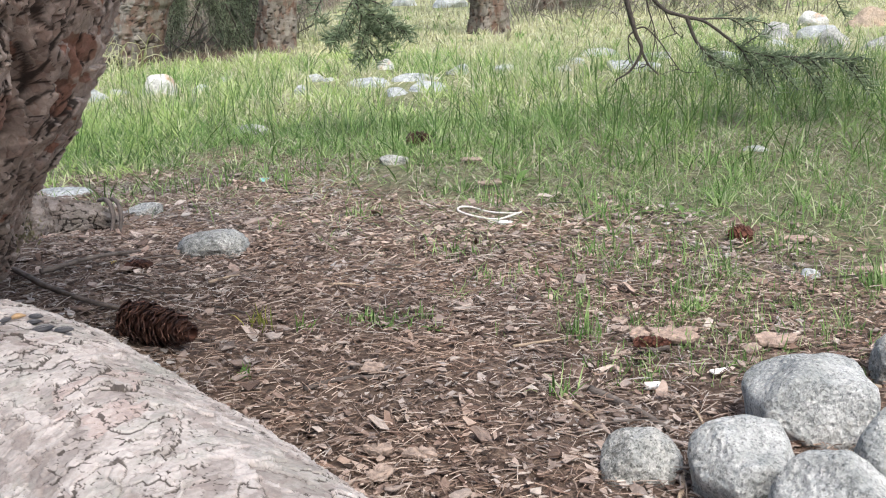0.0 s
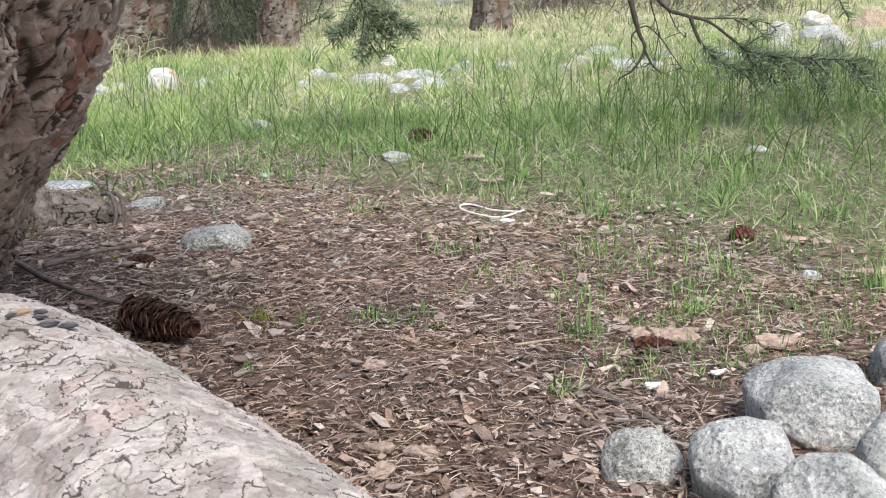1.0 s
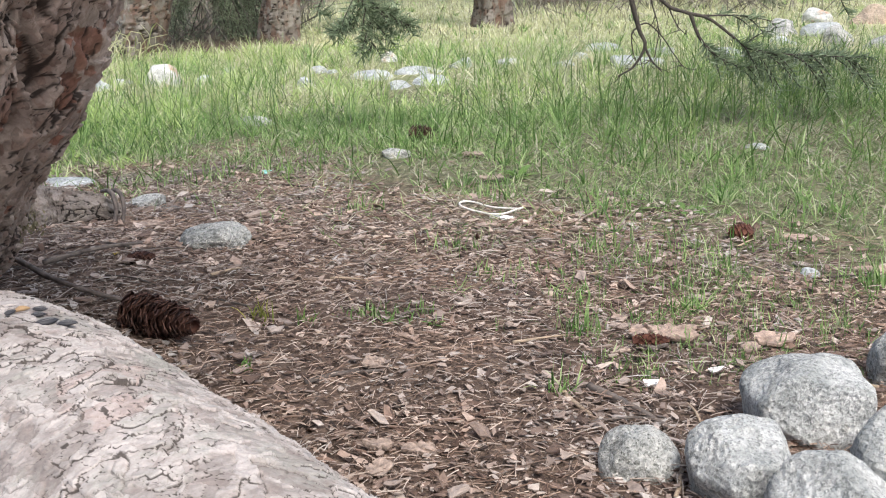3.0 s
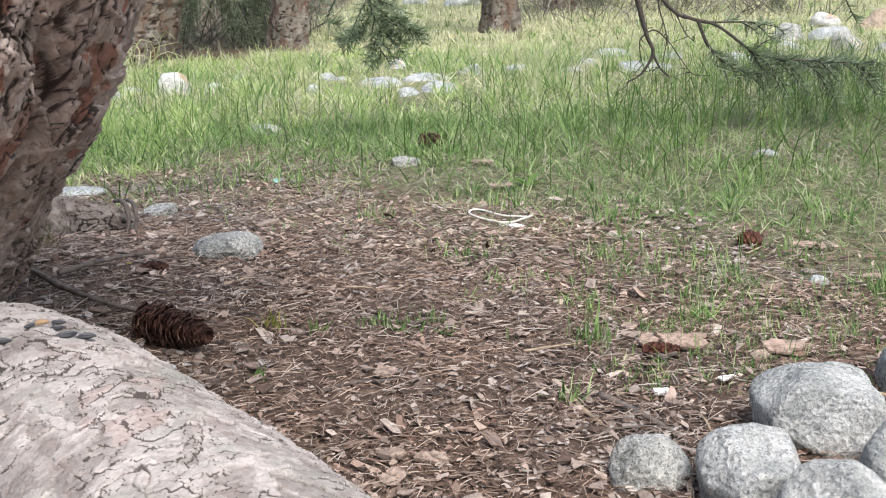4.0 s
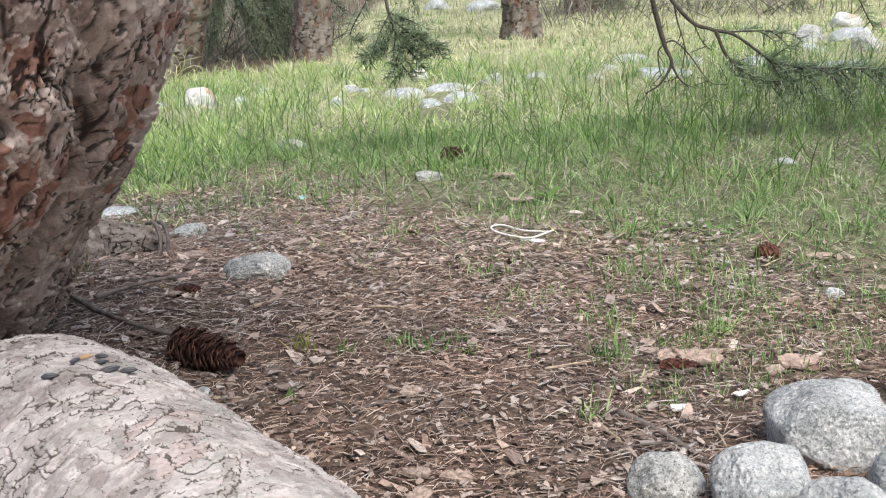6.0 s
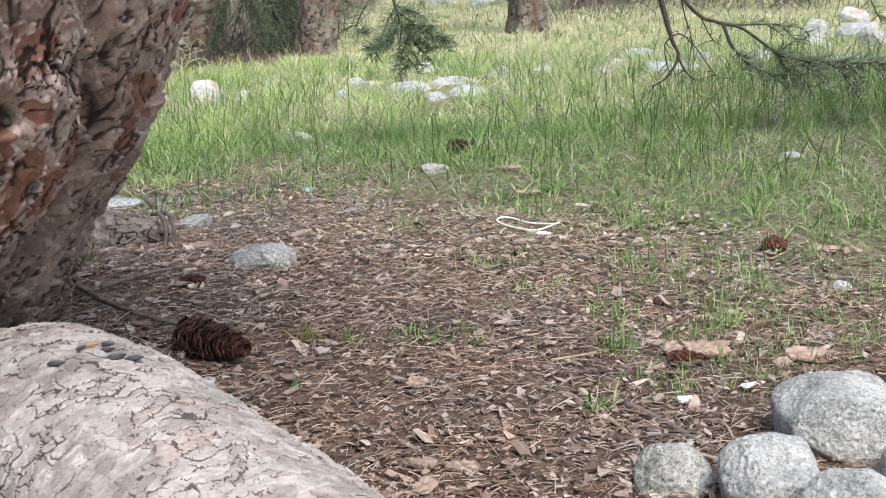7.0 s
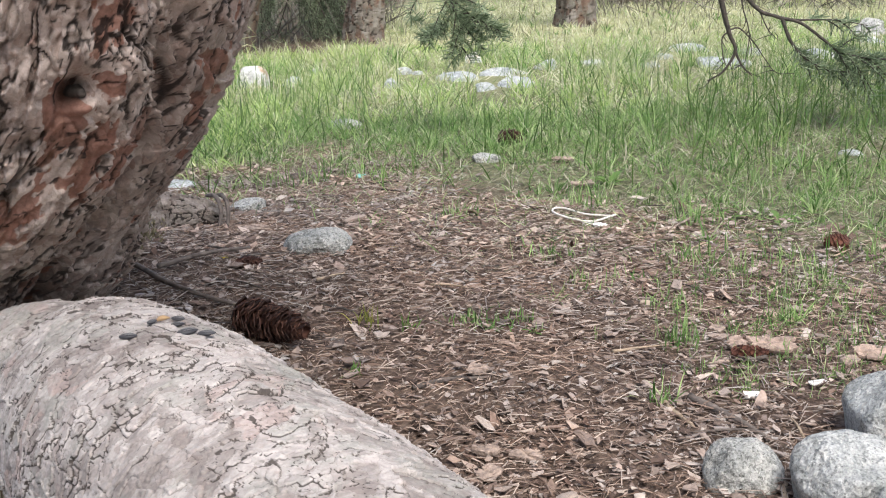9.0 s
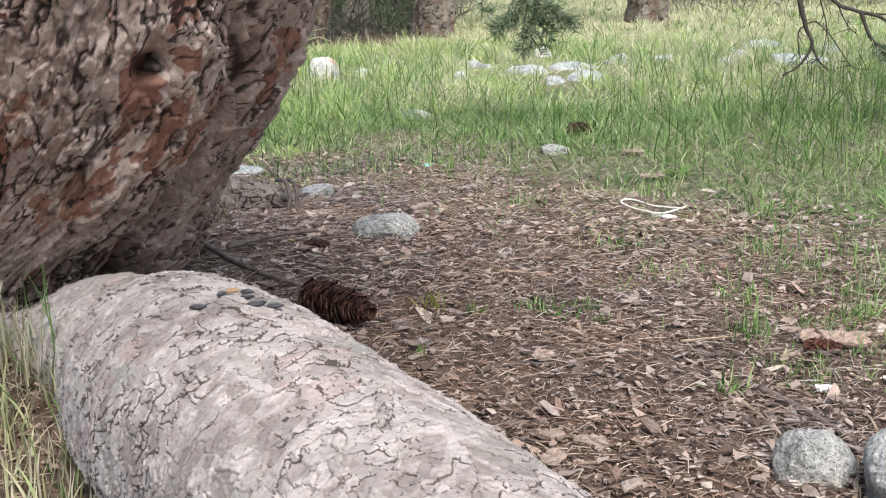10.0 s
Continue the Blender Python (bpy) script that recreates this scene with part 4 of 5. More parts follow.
left = [(-0.20, Y + 0.05, 0.55), (-0.164, Y, 0.367), (-0.152, Y, 0.313), (-0.133, Y, 0.271), (-0.14, Y, 0.202)]
l_shoots = [left[1:], [(-0.152, Y, 0.32), (-0.083, Y, 0.291), (-0.035, Y, 0.262)], [(-0.153, Y, 0.306), (-0.196, Y, 0.273), (-0.232, Y, 0.257)], [(-0.133, Y, 0.285), (-0.106, Y, 0.25), (-0.086, Y, 0.228)],
            [(-0.20, Y, 0.42), (-0.264, Y, 0.315), (-0.237, Y, 0.294)], [(-0.16, Y, 0.36), (-0.11, Y, 0.34), (-0.068, Y, 0.318)]]
l_shoots += side_shoots(left[1:], 18, 0.10, 7, 0.2, 0.0) + side_shoots(l_shoots[1], 12, 0.06, 8, 0.25) + side_shoots(l_shoots[2], 8, 0.05, 9, 0.25)
bough("spruce_branch", "drooping spruce branch tip thick with dark needles", [(left, 0.005, 0.0012)], l_shoots, 13, per_m=560, length=0.03)


# unseen limbs added over the old spruce's root to shade the floor behind it
over, o_shoots = [], []
for k, (x, y, z) in enumerate(((0.22, 0.62, 1.12), (-0.05, 0.5, 1.05), (-0.25, 0.55, 1.2), (-0.6, 0.62, 1.15), (0.3, 0.78, 1.1), (0.16, 0.92, 1.16), (0.05, 0.72, 1.2))):
    p = [(-0.29, 1.08, 1.0 + 0.06 * k), (0.5 * (x - 0.29), 0.5 * (y + 1.08), z + 0.06), (x, y, z)]
    over.append((p, 0.012, 0.004))
    o_shoots += side_shoots(p, 14, 0.26, 400 + k, 0.3, 0.3) + [p[1:]]
bough("spruce_branch", "unseen spruce limbs added above the root for shade", over, o_shoots, 31, DARK_SPRUCE, 0.045, 240)


# more limbs out of view, added only to shade the meadow's right side
over, o_shoots = [], []
for k, (x, y, z) in enumerate(((1.2, 1.95, 1.28), (1.5, 1.75, 1.3), (1.05, 2.4, 1.36), (1.6, 2.3, 1.3), (1.3, 2.1, 1.5))):
    p = [(1.97, 3.03, 1.7), (0.5 * (x + 1.9), 0.5 * (y + 3.0), z + 0.22), (x, y, z)]
    over.append((p, 0.012, 0.004))
    o_shoots += side_shoots(p, 16, 0.28, 430 + k, 0.2, 0.2) + [p[1:]]
bough("spruce_branch", "unseen spruce limbs added above the hanging branch for shade", over, o_shoots, 37, DARK_SPRUCE, 0.05, 220)


# dark brush and low spruce boughs under the far trees
def brush(name, label, x0, x1, y0, y1, top_z, n, seed, material, curl=0.3):
    rng = np.random.default_rng(seed)
    pieces = []
    for k in range(n):
        x, y = rng.uniform(x0, x1), rng.uniform(y0, y1)
        z = H(x, y)
        ln = top_z * rng.uniform(0.5, 1.1)
        a = rng.uniform(0, 6.28)
        lean = rng.uniform(0.2, 1.4)
        dx, dy, dz = math.cos(a) * math.sin(lean) * ln, math.sin(a) * math.sin(lean) * ln, math.cos(lean) * ln
        w = rng.normal(0, curl * ln, 3) * 0.4
        pieces.append(tube([(x, y, z), (x + dx * 0.5 + w[0], y + dy * 0.5 + w[1], z + dz * 0.55 + abs(w[2])), (x + dx, y + dy, z + dz)], [0.003, 0.002, 0.0008], 6, 4, 0.2, k))
    return thing(name, mesh_of(name, *joined(pieces), material), label, "undergrowth", kind="stuff")


brush("dead_brush", "tangle of dry grey twigs under the trees", -1.5, -0.75, 6.0, 7.4, 0.4, 130, 1, TWIGS, 0.6)
brush("dead_brush", "tangle of dry brown twigs behind the far trunk", 0.5, 2.4, 6.9, 8.8, 0.4, 300, 2, TWIGS, 0.5)
brush("dead_brush", "dry pale grass and twigs at a trunk's foot", -1.75, -1.25, 4.9, 5.3, 0.2, 120, 3, PALE_STRAW, 0.5)
for k, (x, y, z, rx, n) in enumerate([(-1.2, 5.9, 0.2, 0.2, 7), (-1.08, 6.2, 0.2, 0.2, 7), (-1.3, 6.5, 0.26, 0.25, 7), (-1.0, 6.8, 0.28, 0.25, 6), (-0.5, 6.6, 0.46, 0.2, 5), (0.75, 8.2, 0.26, 0.3, 6), (1.9, 7.6, 0.3, 0.3, 6), (1.35, 8.2, 0.26, 0.3, 6)]):
    rng = np.random.default_rng(200 + k)
    limbs, sh = [], []
    for j in range(n):
        a = rng.uniform(0, 6.28)
        p = [(x, y, z + 0.25), (x + rx * 0.6 * math.cos(a), y + rx * 0.6 * math.sin(a), z + rng.uniform(0, 0.15)), (x + rx * 1.3 * math.cos(a), y + rx * 1.3 * math.sin(a), z - rng.uniform(0.1, 0.32))]
        limbs.append((p, 0.008, 0.002))
        sh += side_shoots(p, 16, 0.16, 300 + 10 * k + j, 0.6) + [p[1:]]
    bough("spruce_bough", "low dark spruce boughs under the far trees", limbs, sh, 20 + k, DARK_SPRUCE, 0.034, 200)


# ---- litter ----
def chip_templates(n, seed, thick=0.09):
    rng = np.random.default_rng(seed)
    out = []
    for _ in range(n):
        m = rng.integers(5, 9)
        a = np.sort(rng.uniform(0, 6.28, m) * 0.35 + np.linspace(0, 6.28, m, endpoint=False) * 0.65)
        r = rng.uniform(0.6, 1.0, m)
        x, y = 0.5 * r * np.cos(a), 0.5 * r * np.sin(a) * rng.uniform(0.5, 0.95)
        bend = rng.uniform(-0.5, 0.5)
        z = bend * (x * x) + rng.uniform(-0.04, 0.04, m)
        v = [(0, 0, 0.5 * thick + 0.02)] + [(p, q, s + 0.5 * thick) for p, q, s in zip(x, y, z)] + [(p * 0.95, q * 0.95, s - 0.5 * thick) for p, q, s in zip(x, y, z)]
        f = [[0, 1 + k, 1 + (k + 1) % m] for k in range(m)] + [[1 + k, 1 + m + k, 1 + m + (k + 1) % m, 1 + (k + 1) % m] for k in range(m)]
        out.append((np.array(v), f))
    return out


def litter_spots(n, rng, x0, x1, y0, y1, keep):
    x, y = rng.uniform(x0, x1, n), rng.uniform(y0, y1, n)
    ok = rng.uniform(0, 1, n) < keep(x, y)
    return x[ok], y[ok]


def bare(x, y):
    """How much litter lies open: 1 on the bare floor, 0 deep in the grass."""
    edge = y + 1.2 * np.clip(x, -0.2, 2) + 0.3 * np.exp(-((x + 0.02) / 0.3) ** 2) + 0.45 * fbm(x * 2.2, y * 2.2, 21, 3)
    return 1 - step(edge, 2.2, 2.7)


rng = np.random.default_rng(5)
x, y = litter_spots(24000, rng, -1.1, 1.25, 0.75, 3.0, lambda x, y: 0.04 + 0.96 * bare(x, y))
x2, y2 = litter_spots(9000, rng, -0.55, 0.75, 0.85, 1.75, bare)
x3, y3 = litter_spots(3500, rng, -0.35, 0.6, 0.85, 1.15, bare)
x, y = np.concatenate([x, x2, x3]), np.concatenate([y, y2, y3])
n = len(x)
s = np.clip(0.0058 * np.exp(rng.normal(0.1, 0.65, n)), 0.002, 0.022)
rot = turns(rng.uniform(0, 6.28, n), rng.normal(0, 0.3, n), rng.normal(0, 0.3, n))
size = np.stack([s * rng.uniform(0.9, 2.1, n), s, np.clip(s * 0.7, 0.003, 0.012)], -1)
z = height(x, y) + rng.uniform(0.0, 0.006, n)
thing("bark_litter", mesh_of("bark_litter", *scatter(chip_templates(24, 3), np.stack([x, y, z], -1), rot, size, rng), CHIPS, False), "countless brown and greyish bark chips on the ground", "litter", kind="stuff")

x, y = litter_spots(9000, rng, -0.9, 1.15, 0.8, 2.7, bare)
n = len(x)
s = 0.0065 * np.exp(rng.normal(0.25, 0.4, n)) * (1 + 0.5 * step(y, 1.4, 1.9))
rot = turns(rng.uniform(0, 6.28, n), rng.normal(0, 0.22, n), rng.normal(0, 0.22, n))
thing("bark_litter", mesh_of("bark_litter", *scatter(chip_templates(24, 9, 0.12), np.stack([x, y, height(x, y) + rng.uniform(0.003, 0.008, n)], -1), rot, np.stack([s * 1.2, s, s * 0.7], -1), rng), PALE_CHIPS, False), "pale tan and grey bark flakes in the litter", "litter", kind="stuff")

x, y = litter_spots(5200, rng, -0.75, 0.9, 1.75, 2.55, bare)
n = len(x)
s = 0.0085 * np.exp(rng.normal(0.2, 0.4, n))
rot = turns(rng.uniform(0, 6.28, n), rng.normal(0, 0.25, n), rng.normal(0, 0.25, n))
thing("bark_litter", mesh_of("bark_litter", *scatter(chip_templates(24, 19, 0.1), np.stack([x, y, height(x, y) + rng.uniform(0.004, 0.01, n)], -1), rot, np.stack([s * 1.6, s, s * 0.7], -1), rng), PALE_CHIPS, False), "pale weathered bark flakes towards the grass", "litter", kind="stuff")

x, y = litter_spots(74000, rng, -1.0, 1.2, 0.8, 2.8, lambda x, y: 0.03 + 0.97 * bare(x, y))
n = len(x)
prism = (np.array([(-.5, 0, 0.5), (-.5, -.5, -.3), (-.5, .5, -.3), (0, 0.0, 1.1), (0, -.5, .3), (0, .5, .3), (.5, 0, 0.5), (.5, -.5, -.3), (.5, .5, -.3)]),
         [[0, 1, 4, 3], [2, 0, 3, 5], [3, 4, 7, 6], [5, 3, 6, 8], [0, 2, 1], [6, 7, 8]])
ln = 0.012 * np.exp(rng.normal(0.25, 0.45, n))
wd = rng.uniform(0.0006, 0.0012, n)
rot = turns(rng.uniform(0, 6.28, n), rng.normal(0, 0.16, n), rng.uniform(-0.5, 0.5, n))
z = height(x, y) + rng.uniform(0.001, 0.009, n)
thing("needle_litter", mesh_of("needle_litter", *scatter([prism], np.stack([x, y, z], -1), rot, np.stack([ln, wd, wd], -1), rng), NEEDLES, False), "fallen brown spruce needles on the ground", "litter", kind="stuff")


# ---- grass ----
def blades(n, rng, x, y, tall, wide, lean, curl, way=None):
    """Curved, pointed blades in one list of vertices and faces."""
    n = len(x)
    twist = rng.normal(0, 0.9, n)
    a = rng.uniform(0, 6.28, n) if way is None else way
    k = np.linspace(0, 1, 4)
    bend = rng.uniform(0.2, 1.0, n) * curl
    tip = rng.uniform(*lean, n) if isinstance(lean, tuple) else rng.normal(0, lean, n)
    ang = tip[:, None] + bend[:, None] * k[None, :] ** 1.5
    seg = tall[:, None] / 3
    out = np.concatenate([np.zeros((n, 1)), np.cumsum(np.sin(ang[:, 1:]) * seg, 1)], 1)
    up = np.concatenate([np.zeros((n, 1)), np.cumsum(np.cos(ang[:, 1:]) * seg, 1)], 1)
    w = wide[:, None] * np.array([0.75, 1.0, 0.7, 0.0])[None, :]
    ca, sa = np.cos(a)[:, None], np.sin(a)[:, None]
    cw, sw = np.cos(a + twist)[:, None], np.sin(a + twist)[:, None]
    cx, cy = x[:, None] + ca * out, y[:, None] + sa * out
    cz = height(x, y)[:, None] - 0.003 + np.maximum(up, 0.004 * k[None, :]) + rng.uniform(0, 0.006, n)[:, None] * (np.abs(ang[:, :1]) > 0.8)
    L = np.stack([cx - sw * w, cy + cw * w, cz], -1)
    R = np.stack([cx + sw * w, cy - cw * w, cz], -1)
    v = np.concatenate([L[:, :3], R[:, :3], L[:, 3:]], 1)
    off = np.arange(n) * 7
    f = [np.stack([off + j, off + 3 + j, off + 4 + j, off + 1 + j], -1) for j in (0, 1)]
    return v.reshape(-1, 3), np.concatenate(f).tolist() + np.stack([off + 2, off + 5, off + 6], -1).tolist()


def sward(name, label, n, seed, box, keep, tall, wide, lean, curl, material, bunch=0, edge=0.5):
    """Blades over a stretch of ground; with bunch, that many grow fanning out of each root."""
    rng = np.random.default_rng(seed)
    if bunch:
        cx, cy = litter_spots(n // bunch, rng, *box, keep)
        each = rng.integers(bunch // 3, 2 * bunch, len(cx))
        grow = np.repeat(rng.uniform(0.45, 1.25, len(cx)), each)
        way, out = rng.uniform(0, 6.28, each.sum()), np.abs(rng.normal(0, 1, each.sum()))
        x, y = np.repeat(cx, each) + 0.011 * out * np.cos(way), np.repeat(cy, each) + 0.011 * out * np.sin(way)
        way = way + rng.normal(0, 0.5, len(x))
    else:
        x, y = litter_spots(n, rng, *box, keep)
        way, grow = None, 1.0
    m = len(x)
    t = rng.uniform(*tall, m) * grow * (edge + (1 - edge) * step(y + 0.4 * np.clip(x, 0, 1), 2.1, 3.3)) * (0.75 + 0.8 * (fbm(x * 2, y * 2, seed, 3) + 0.2))
    v, f = blades(m, rng, x, y, t, rng.uniform(*wide, m), lean, curl, way)
    return thing(name, mesh_of(name, v, f, material), label, "grass", kind="stuff")


def clumpy(x, y):
    return step(fbm(x * 4.5, y * 4.5, 33, 4), -0.08, 0.14)


def lush(x, y):
    """Where green grass stands: beyond the edge of the litter, thicker farther off."""
    edge = y + 1.05 * np.clip(x, 0, 1.6) + 0.3 * np.exp(-((x + 0.02) / 0.3) ** 2) + 0.2 * np.clip(-x - 0.2, 0, 0.6) + 0.6 * fbm(x * 2.5, y * 2.5, 51, 3)
    open_floor = 1 - (np.abs(x - 0.11) < 0.15) * (y < 2.12) * (y > 1.6)
    near_tree = 0.35 * step(-x, 0.35, 0.7) * step(y, 2.1, 2.5)
    thin = 0.6 + 0.4 * step(y + 0.35 * np.clip(x - 0.5, 0, 1) + 0.5 * fbm(x * 3, y * 3, 71, 3), 2.7, 3.3)
    return np.clip(step(edge, 1.9, 2.75) * (0.32 + 0.68 * clumpy(x, y)) * open_floor * thin + near_tree, 0, 1)


def matted(x, y):
    """Where dry straw lies: the same ground, and the gaps between the green clumps."""
    edge = y + 0.85 * np.clip(x, 0, 1.6) + 0.4 * np.exp(-((x + 0.02) / 0.3) ** 2) + 0.6 * fbm(x * 2.5, y * 2.5, 51, 3)
    return step(edge, 1.9, 2.6) * (1 - 0.3 * clumpy(x, y))


def view(x, y):
    """The stretch that lies open to the clearing; little grows close before the meadow's stones."""
    open_to = (np.abs(x + 0.02) < 0.5 * y + 0.35) * 1.0
    for sx, sy, sw in STONES:
        open_to = open_to * np.where((np.abs(x - sx) < 0.6 * sw) & (y > sy - 0.5) & (y < sy + 0.04), 0.3, 1.0)
    return open_to


sward("meadow_grass", "green meadow grass in fanning tufts", 40000, 1, (-2.4, 2.6, 1.75, 5.0), lambda x, y: lush(x, y) * view(x, y), (0.04, 0.14), (0.0009, 0.0019), (0.0, 0.85), 1.3, GRASS, 16)
sward("sparse_grass", "sparse short green grass through the litter", 34000, 9, (-0.05, 1.25, 1.2, 2.5), lambda x, y: step(x, 0.0, 0.45) * (0.2 + 0.8 * step(fbm(x * 7, y * 7, 88, 3), -0.04, 0.1)), (0.012, 0.042), (0.0004, 0.0009), 0.9, 1.4, GRASS, 8, 1.0)
sward("tall_grass", "taller single grass blades in the meadow", 9000, 6, (-2.2, 2.4, 2.2, 4.2), lambda x, y: np.clip(lush(x, y) + 0.15, 0, 1) * view(x, y) * (0.5 + 0.5 * step(x, 0.2, 0.9)), (0.10, 0.2), (0.0009, 0.0018), 0.4, 1.3, TALL_GRASS)
sward("meadow_grass", "short green grass of the farther meadow", 24000, 2, (-4.2, 4.4, 4.6, 9.5), lambda x, y: (0.3 + 0.7 * clumpy(x * 0.6, y * 0.6)) * view(x, y) * (1 - 0.95 * step(-x, 0.85, 1.0) * step(y, 5.1, 5.4)) * (1 - 0.75 * step(y, 5.9, 6.6)), (0.03, 0.08), (0.0015, 0.003), (0.0, 0.8), 1.0, GRASS, 10)
sward("meadow_grass", "fine green grass at the edge of the litter", 26000, 7, (-1.8, 1.9, 1.6, 3.3), lambda x, y: lush(x, y) * view(x, y), (0.02, 0.08), (0.0006, 0.0012), (0.1, 1.1), 1.2, GRASS, 9)
sward("dry_grass", "fine matted straw at the edge of the litter", 44000, 8, (-1.8, 1.9, 1.3, 3.3), lambda x, y: matted(x, y) * view(x, y), (0.03, 0.09), (0.0006, 0.0012), (0.9, 1.5), 0.5, STRAW)
sward("dry_grass", "matted dry straw among the green grass", 52000, 3, (-2.4, 2.6, 1.3, 5.2), lambda x, y: matted(x, y) * view(x, y), (0.04, 0.11), (0.0008, 0.0015), (0.7, 1.5), 0.6, STRAW)
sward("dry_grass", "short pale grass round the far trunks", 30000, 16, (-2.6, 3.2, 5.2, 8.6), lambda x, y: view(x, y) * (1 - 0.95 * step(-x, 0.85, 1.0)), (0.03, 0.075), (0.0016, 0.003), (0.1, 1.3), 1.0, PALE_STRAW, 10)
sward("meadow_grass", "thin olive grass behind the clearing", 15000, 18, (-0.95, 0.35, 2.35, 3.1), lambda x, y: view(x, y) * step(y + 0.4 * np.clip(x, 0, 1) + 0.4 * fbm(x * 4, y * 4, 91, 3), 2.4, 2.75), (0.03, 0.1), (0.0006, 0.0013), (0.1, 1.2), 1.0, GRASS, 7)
# straw laid here to brighten the meadow as sun would
sward("dry_grass", "pale straw lying flat, coloured as sunlit, among meadow stones", 24000, 17, (-2.3, 2.5, 3.2, 5.2), lambda x, y: view(x, y) * (1 - 0.6 * step(x, 0.2, 0.8)), (0.05, 0.12), (0.0014, 0.0026), (0.95, 1.5), 0.4, PALE_STRAW)
sward("dry_grass", "pale dry grass of the farther meadow", 24000, 4, (-6, 6, 5.0, 14), lambda x, y: view(x, y), (0.04, 0.1), (0.0015, 0.003), 0.8, 1.0, STRAW)


sward("meadow_grass", "trodden green blades matted at the grass edge", 11000, 14, (-1.6, 1.7, 1.7, 3.4), lambda x, y: np.clip(matted(x, y) + 0.5 * lush(x, y), 0, 1) * view(x, y), (0.05, 0.14), (0.0006, 0.0012), (0.7, 1.45), 0.6, GRASS)
# sun-bright copies of grass and stems, sown where the meadow looks sunlit
sward("meadow_grass", "green grass coloured as sunlit among the meadow stones", 36000, 13, (-2.4, 2.6, 3.1, 5.4), lambda x, y: (0.3 + 0.7 * step(-x, -0.9, 0.3)) * view(x, y), (0.04, 0.1), (0.001, 0.0022), (0.0, 0.9), 1.2, LIT_GRASS, 12)
sward("meadow_grass", "green grass coloured as sunlit beyond the old spruce", 6000, 15, (-1.6, -0.45, 2.4, 3.4), lambda x, y: view(x, y) * step(-x, 0.5, 0.75), (0.05, 0.12), (0.0009, 0.0018), (0.0, 0.8), 1.2, LIT_GRASS, 12)
sward("dry_grass", "pale grass stems coloured as sunlit among meadow stones", 34000, 12, (-2.4, 2.6, 3.5, 5.4), lambda x, y: (0.3 + 0.7 * clumpy(x + 3, y)) * view(x, y), (0.04, 0.11), (0.001, 0.002), (0.0, 0.9), 1.2, PALE_STRAW, 12)


# single tufts on the open floor
def tuft(x, y, count, tall, spread, seed, material=GRASS, label="small green grass tuft in the litter"):
    rng = np.random.default_rng(seed)
    px, py = x + rng.normal(0, spread, count), y + rng.normal(0, spread * 0.7, count)
    v, f = blades(count, rng, px, py, rng.uniform(0.35, 0.95, count) * tall, rng.uniform(0.0007, 0.0014, count), 0.45, 1.0)
    return thing("grass_tuft", mesh_of("grass_tuft", v, f, material), label, "grass", "grass tufts in the litter", "stuff")


for k, (x, y, c, h, sp) in enumerate([(0.196, 1.37, 46, 0.06, 0.014), (0.347, 1.46, 40, 0.055, 0.012), (0.269, 1.73, 60, 0.05, 0.025), (-0.05, 1.41, 60, 0.028, 0.02), (0.0, 1.42, 40, 0.03, 0.02), (0.155, 1.19, 20, 0.05, 0.008), (0.22, 1.28, 40, 0.03, 0.03),
                                     (0.2, 1.5, 50, 0.035, 0.03), (0.44, 1.45, 50, 0.035, 0.04), (0.5, 1.36, 40, 0.03, 0.03), (0.62, 1.55, 50, 0.08, 0.02), (0.3, 1.95, 50, 0.08, 0.03), (0.15, 2.1, 50, 0.07, 0.03), (0.4, 1.7, 50, 0.05, 0.04),
                                     (-0.45, 2.35, 50, 0.08, 0.04), (-0.3, 2.4, 40, 0.07, 0.03), (-0.11, 2.0, 30, 0.05, 0.02), (0.05, 1.75, 40, 0.04, 0.03), (0.13, 1.62, 60, 0.035, 0.04), (0.55, 1.75, 60, 0.05, 0.05), (0.65, 1.9, 60, 0.08, 0.05),
                                     (-0.475, 0.97, 9, 0.26, 0.008), (-0.485, 0.98, 24, 0.16, 0.02), (-0.45, 0.93, 14, 0.1, 0.025), (-0.43, 0.86, 14, 0.07, 0.03), (-0.39, 0.80, 12, 0.06, 0.025)]):
    tuft(x, y, c, h, sp, 500 + k)
for k, (x, y, c, h, sp) in enumerate([(-0.52, 0.98, 40, 0.10, 0.035), (-0.58, 1.06, 40, 0.12, 0.04), (-0.64, 1.15, 40, 0.10, 0.05), (-0.5, 0.9, 30, 0.08, 0.03), (-0.44, 0.88, 40, 0.07, 0.03), (-0.47, 0.84, 40, 0.08, 0.035), (-0.52, 0.93, 60, 0.11, 0.04), (-0.40, 0.83, 40, 0.06, 0.03), (-0.55, 0.87, 60, 0.1, 0.05), (-0.46, 0.9, 70, 0.07, 0.04), (-0.5, 0.97, 80, 0.09, 0.05), (-0.42, 0.82, 60, 0.06, 0.04), (-0.58, 0.98, 80, 0.1, 0.05)]):
    tuft(x, y, c, h, sp, 560 + k, PALE_STRAW if k % 2 else STRAW, "dry bent straw tuft beside the root")


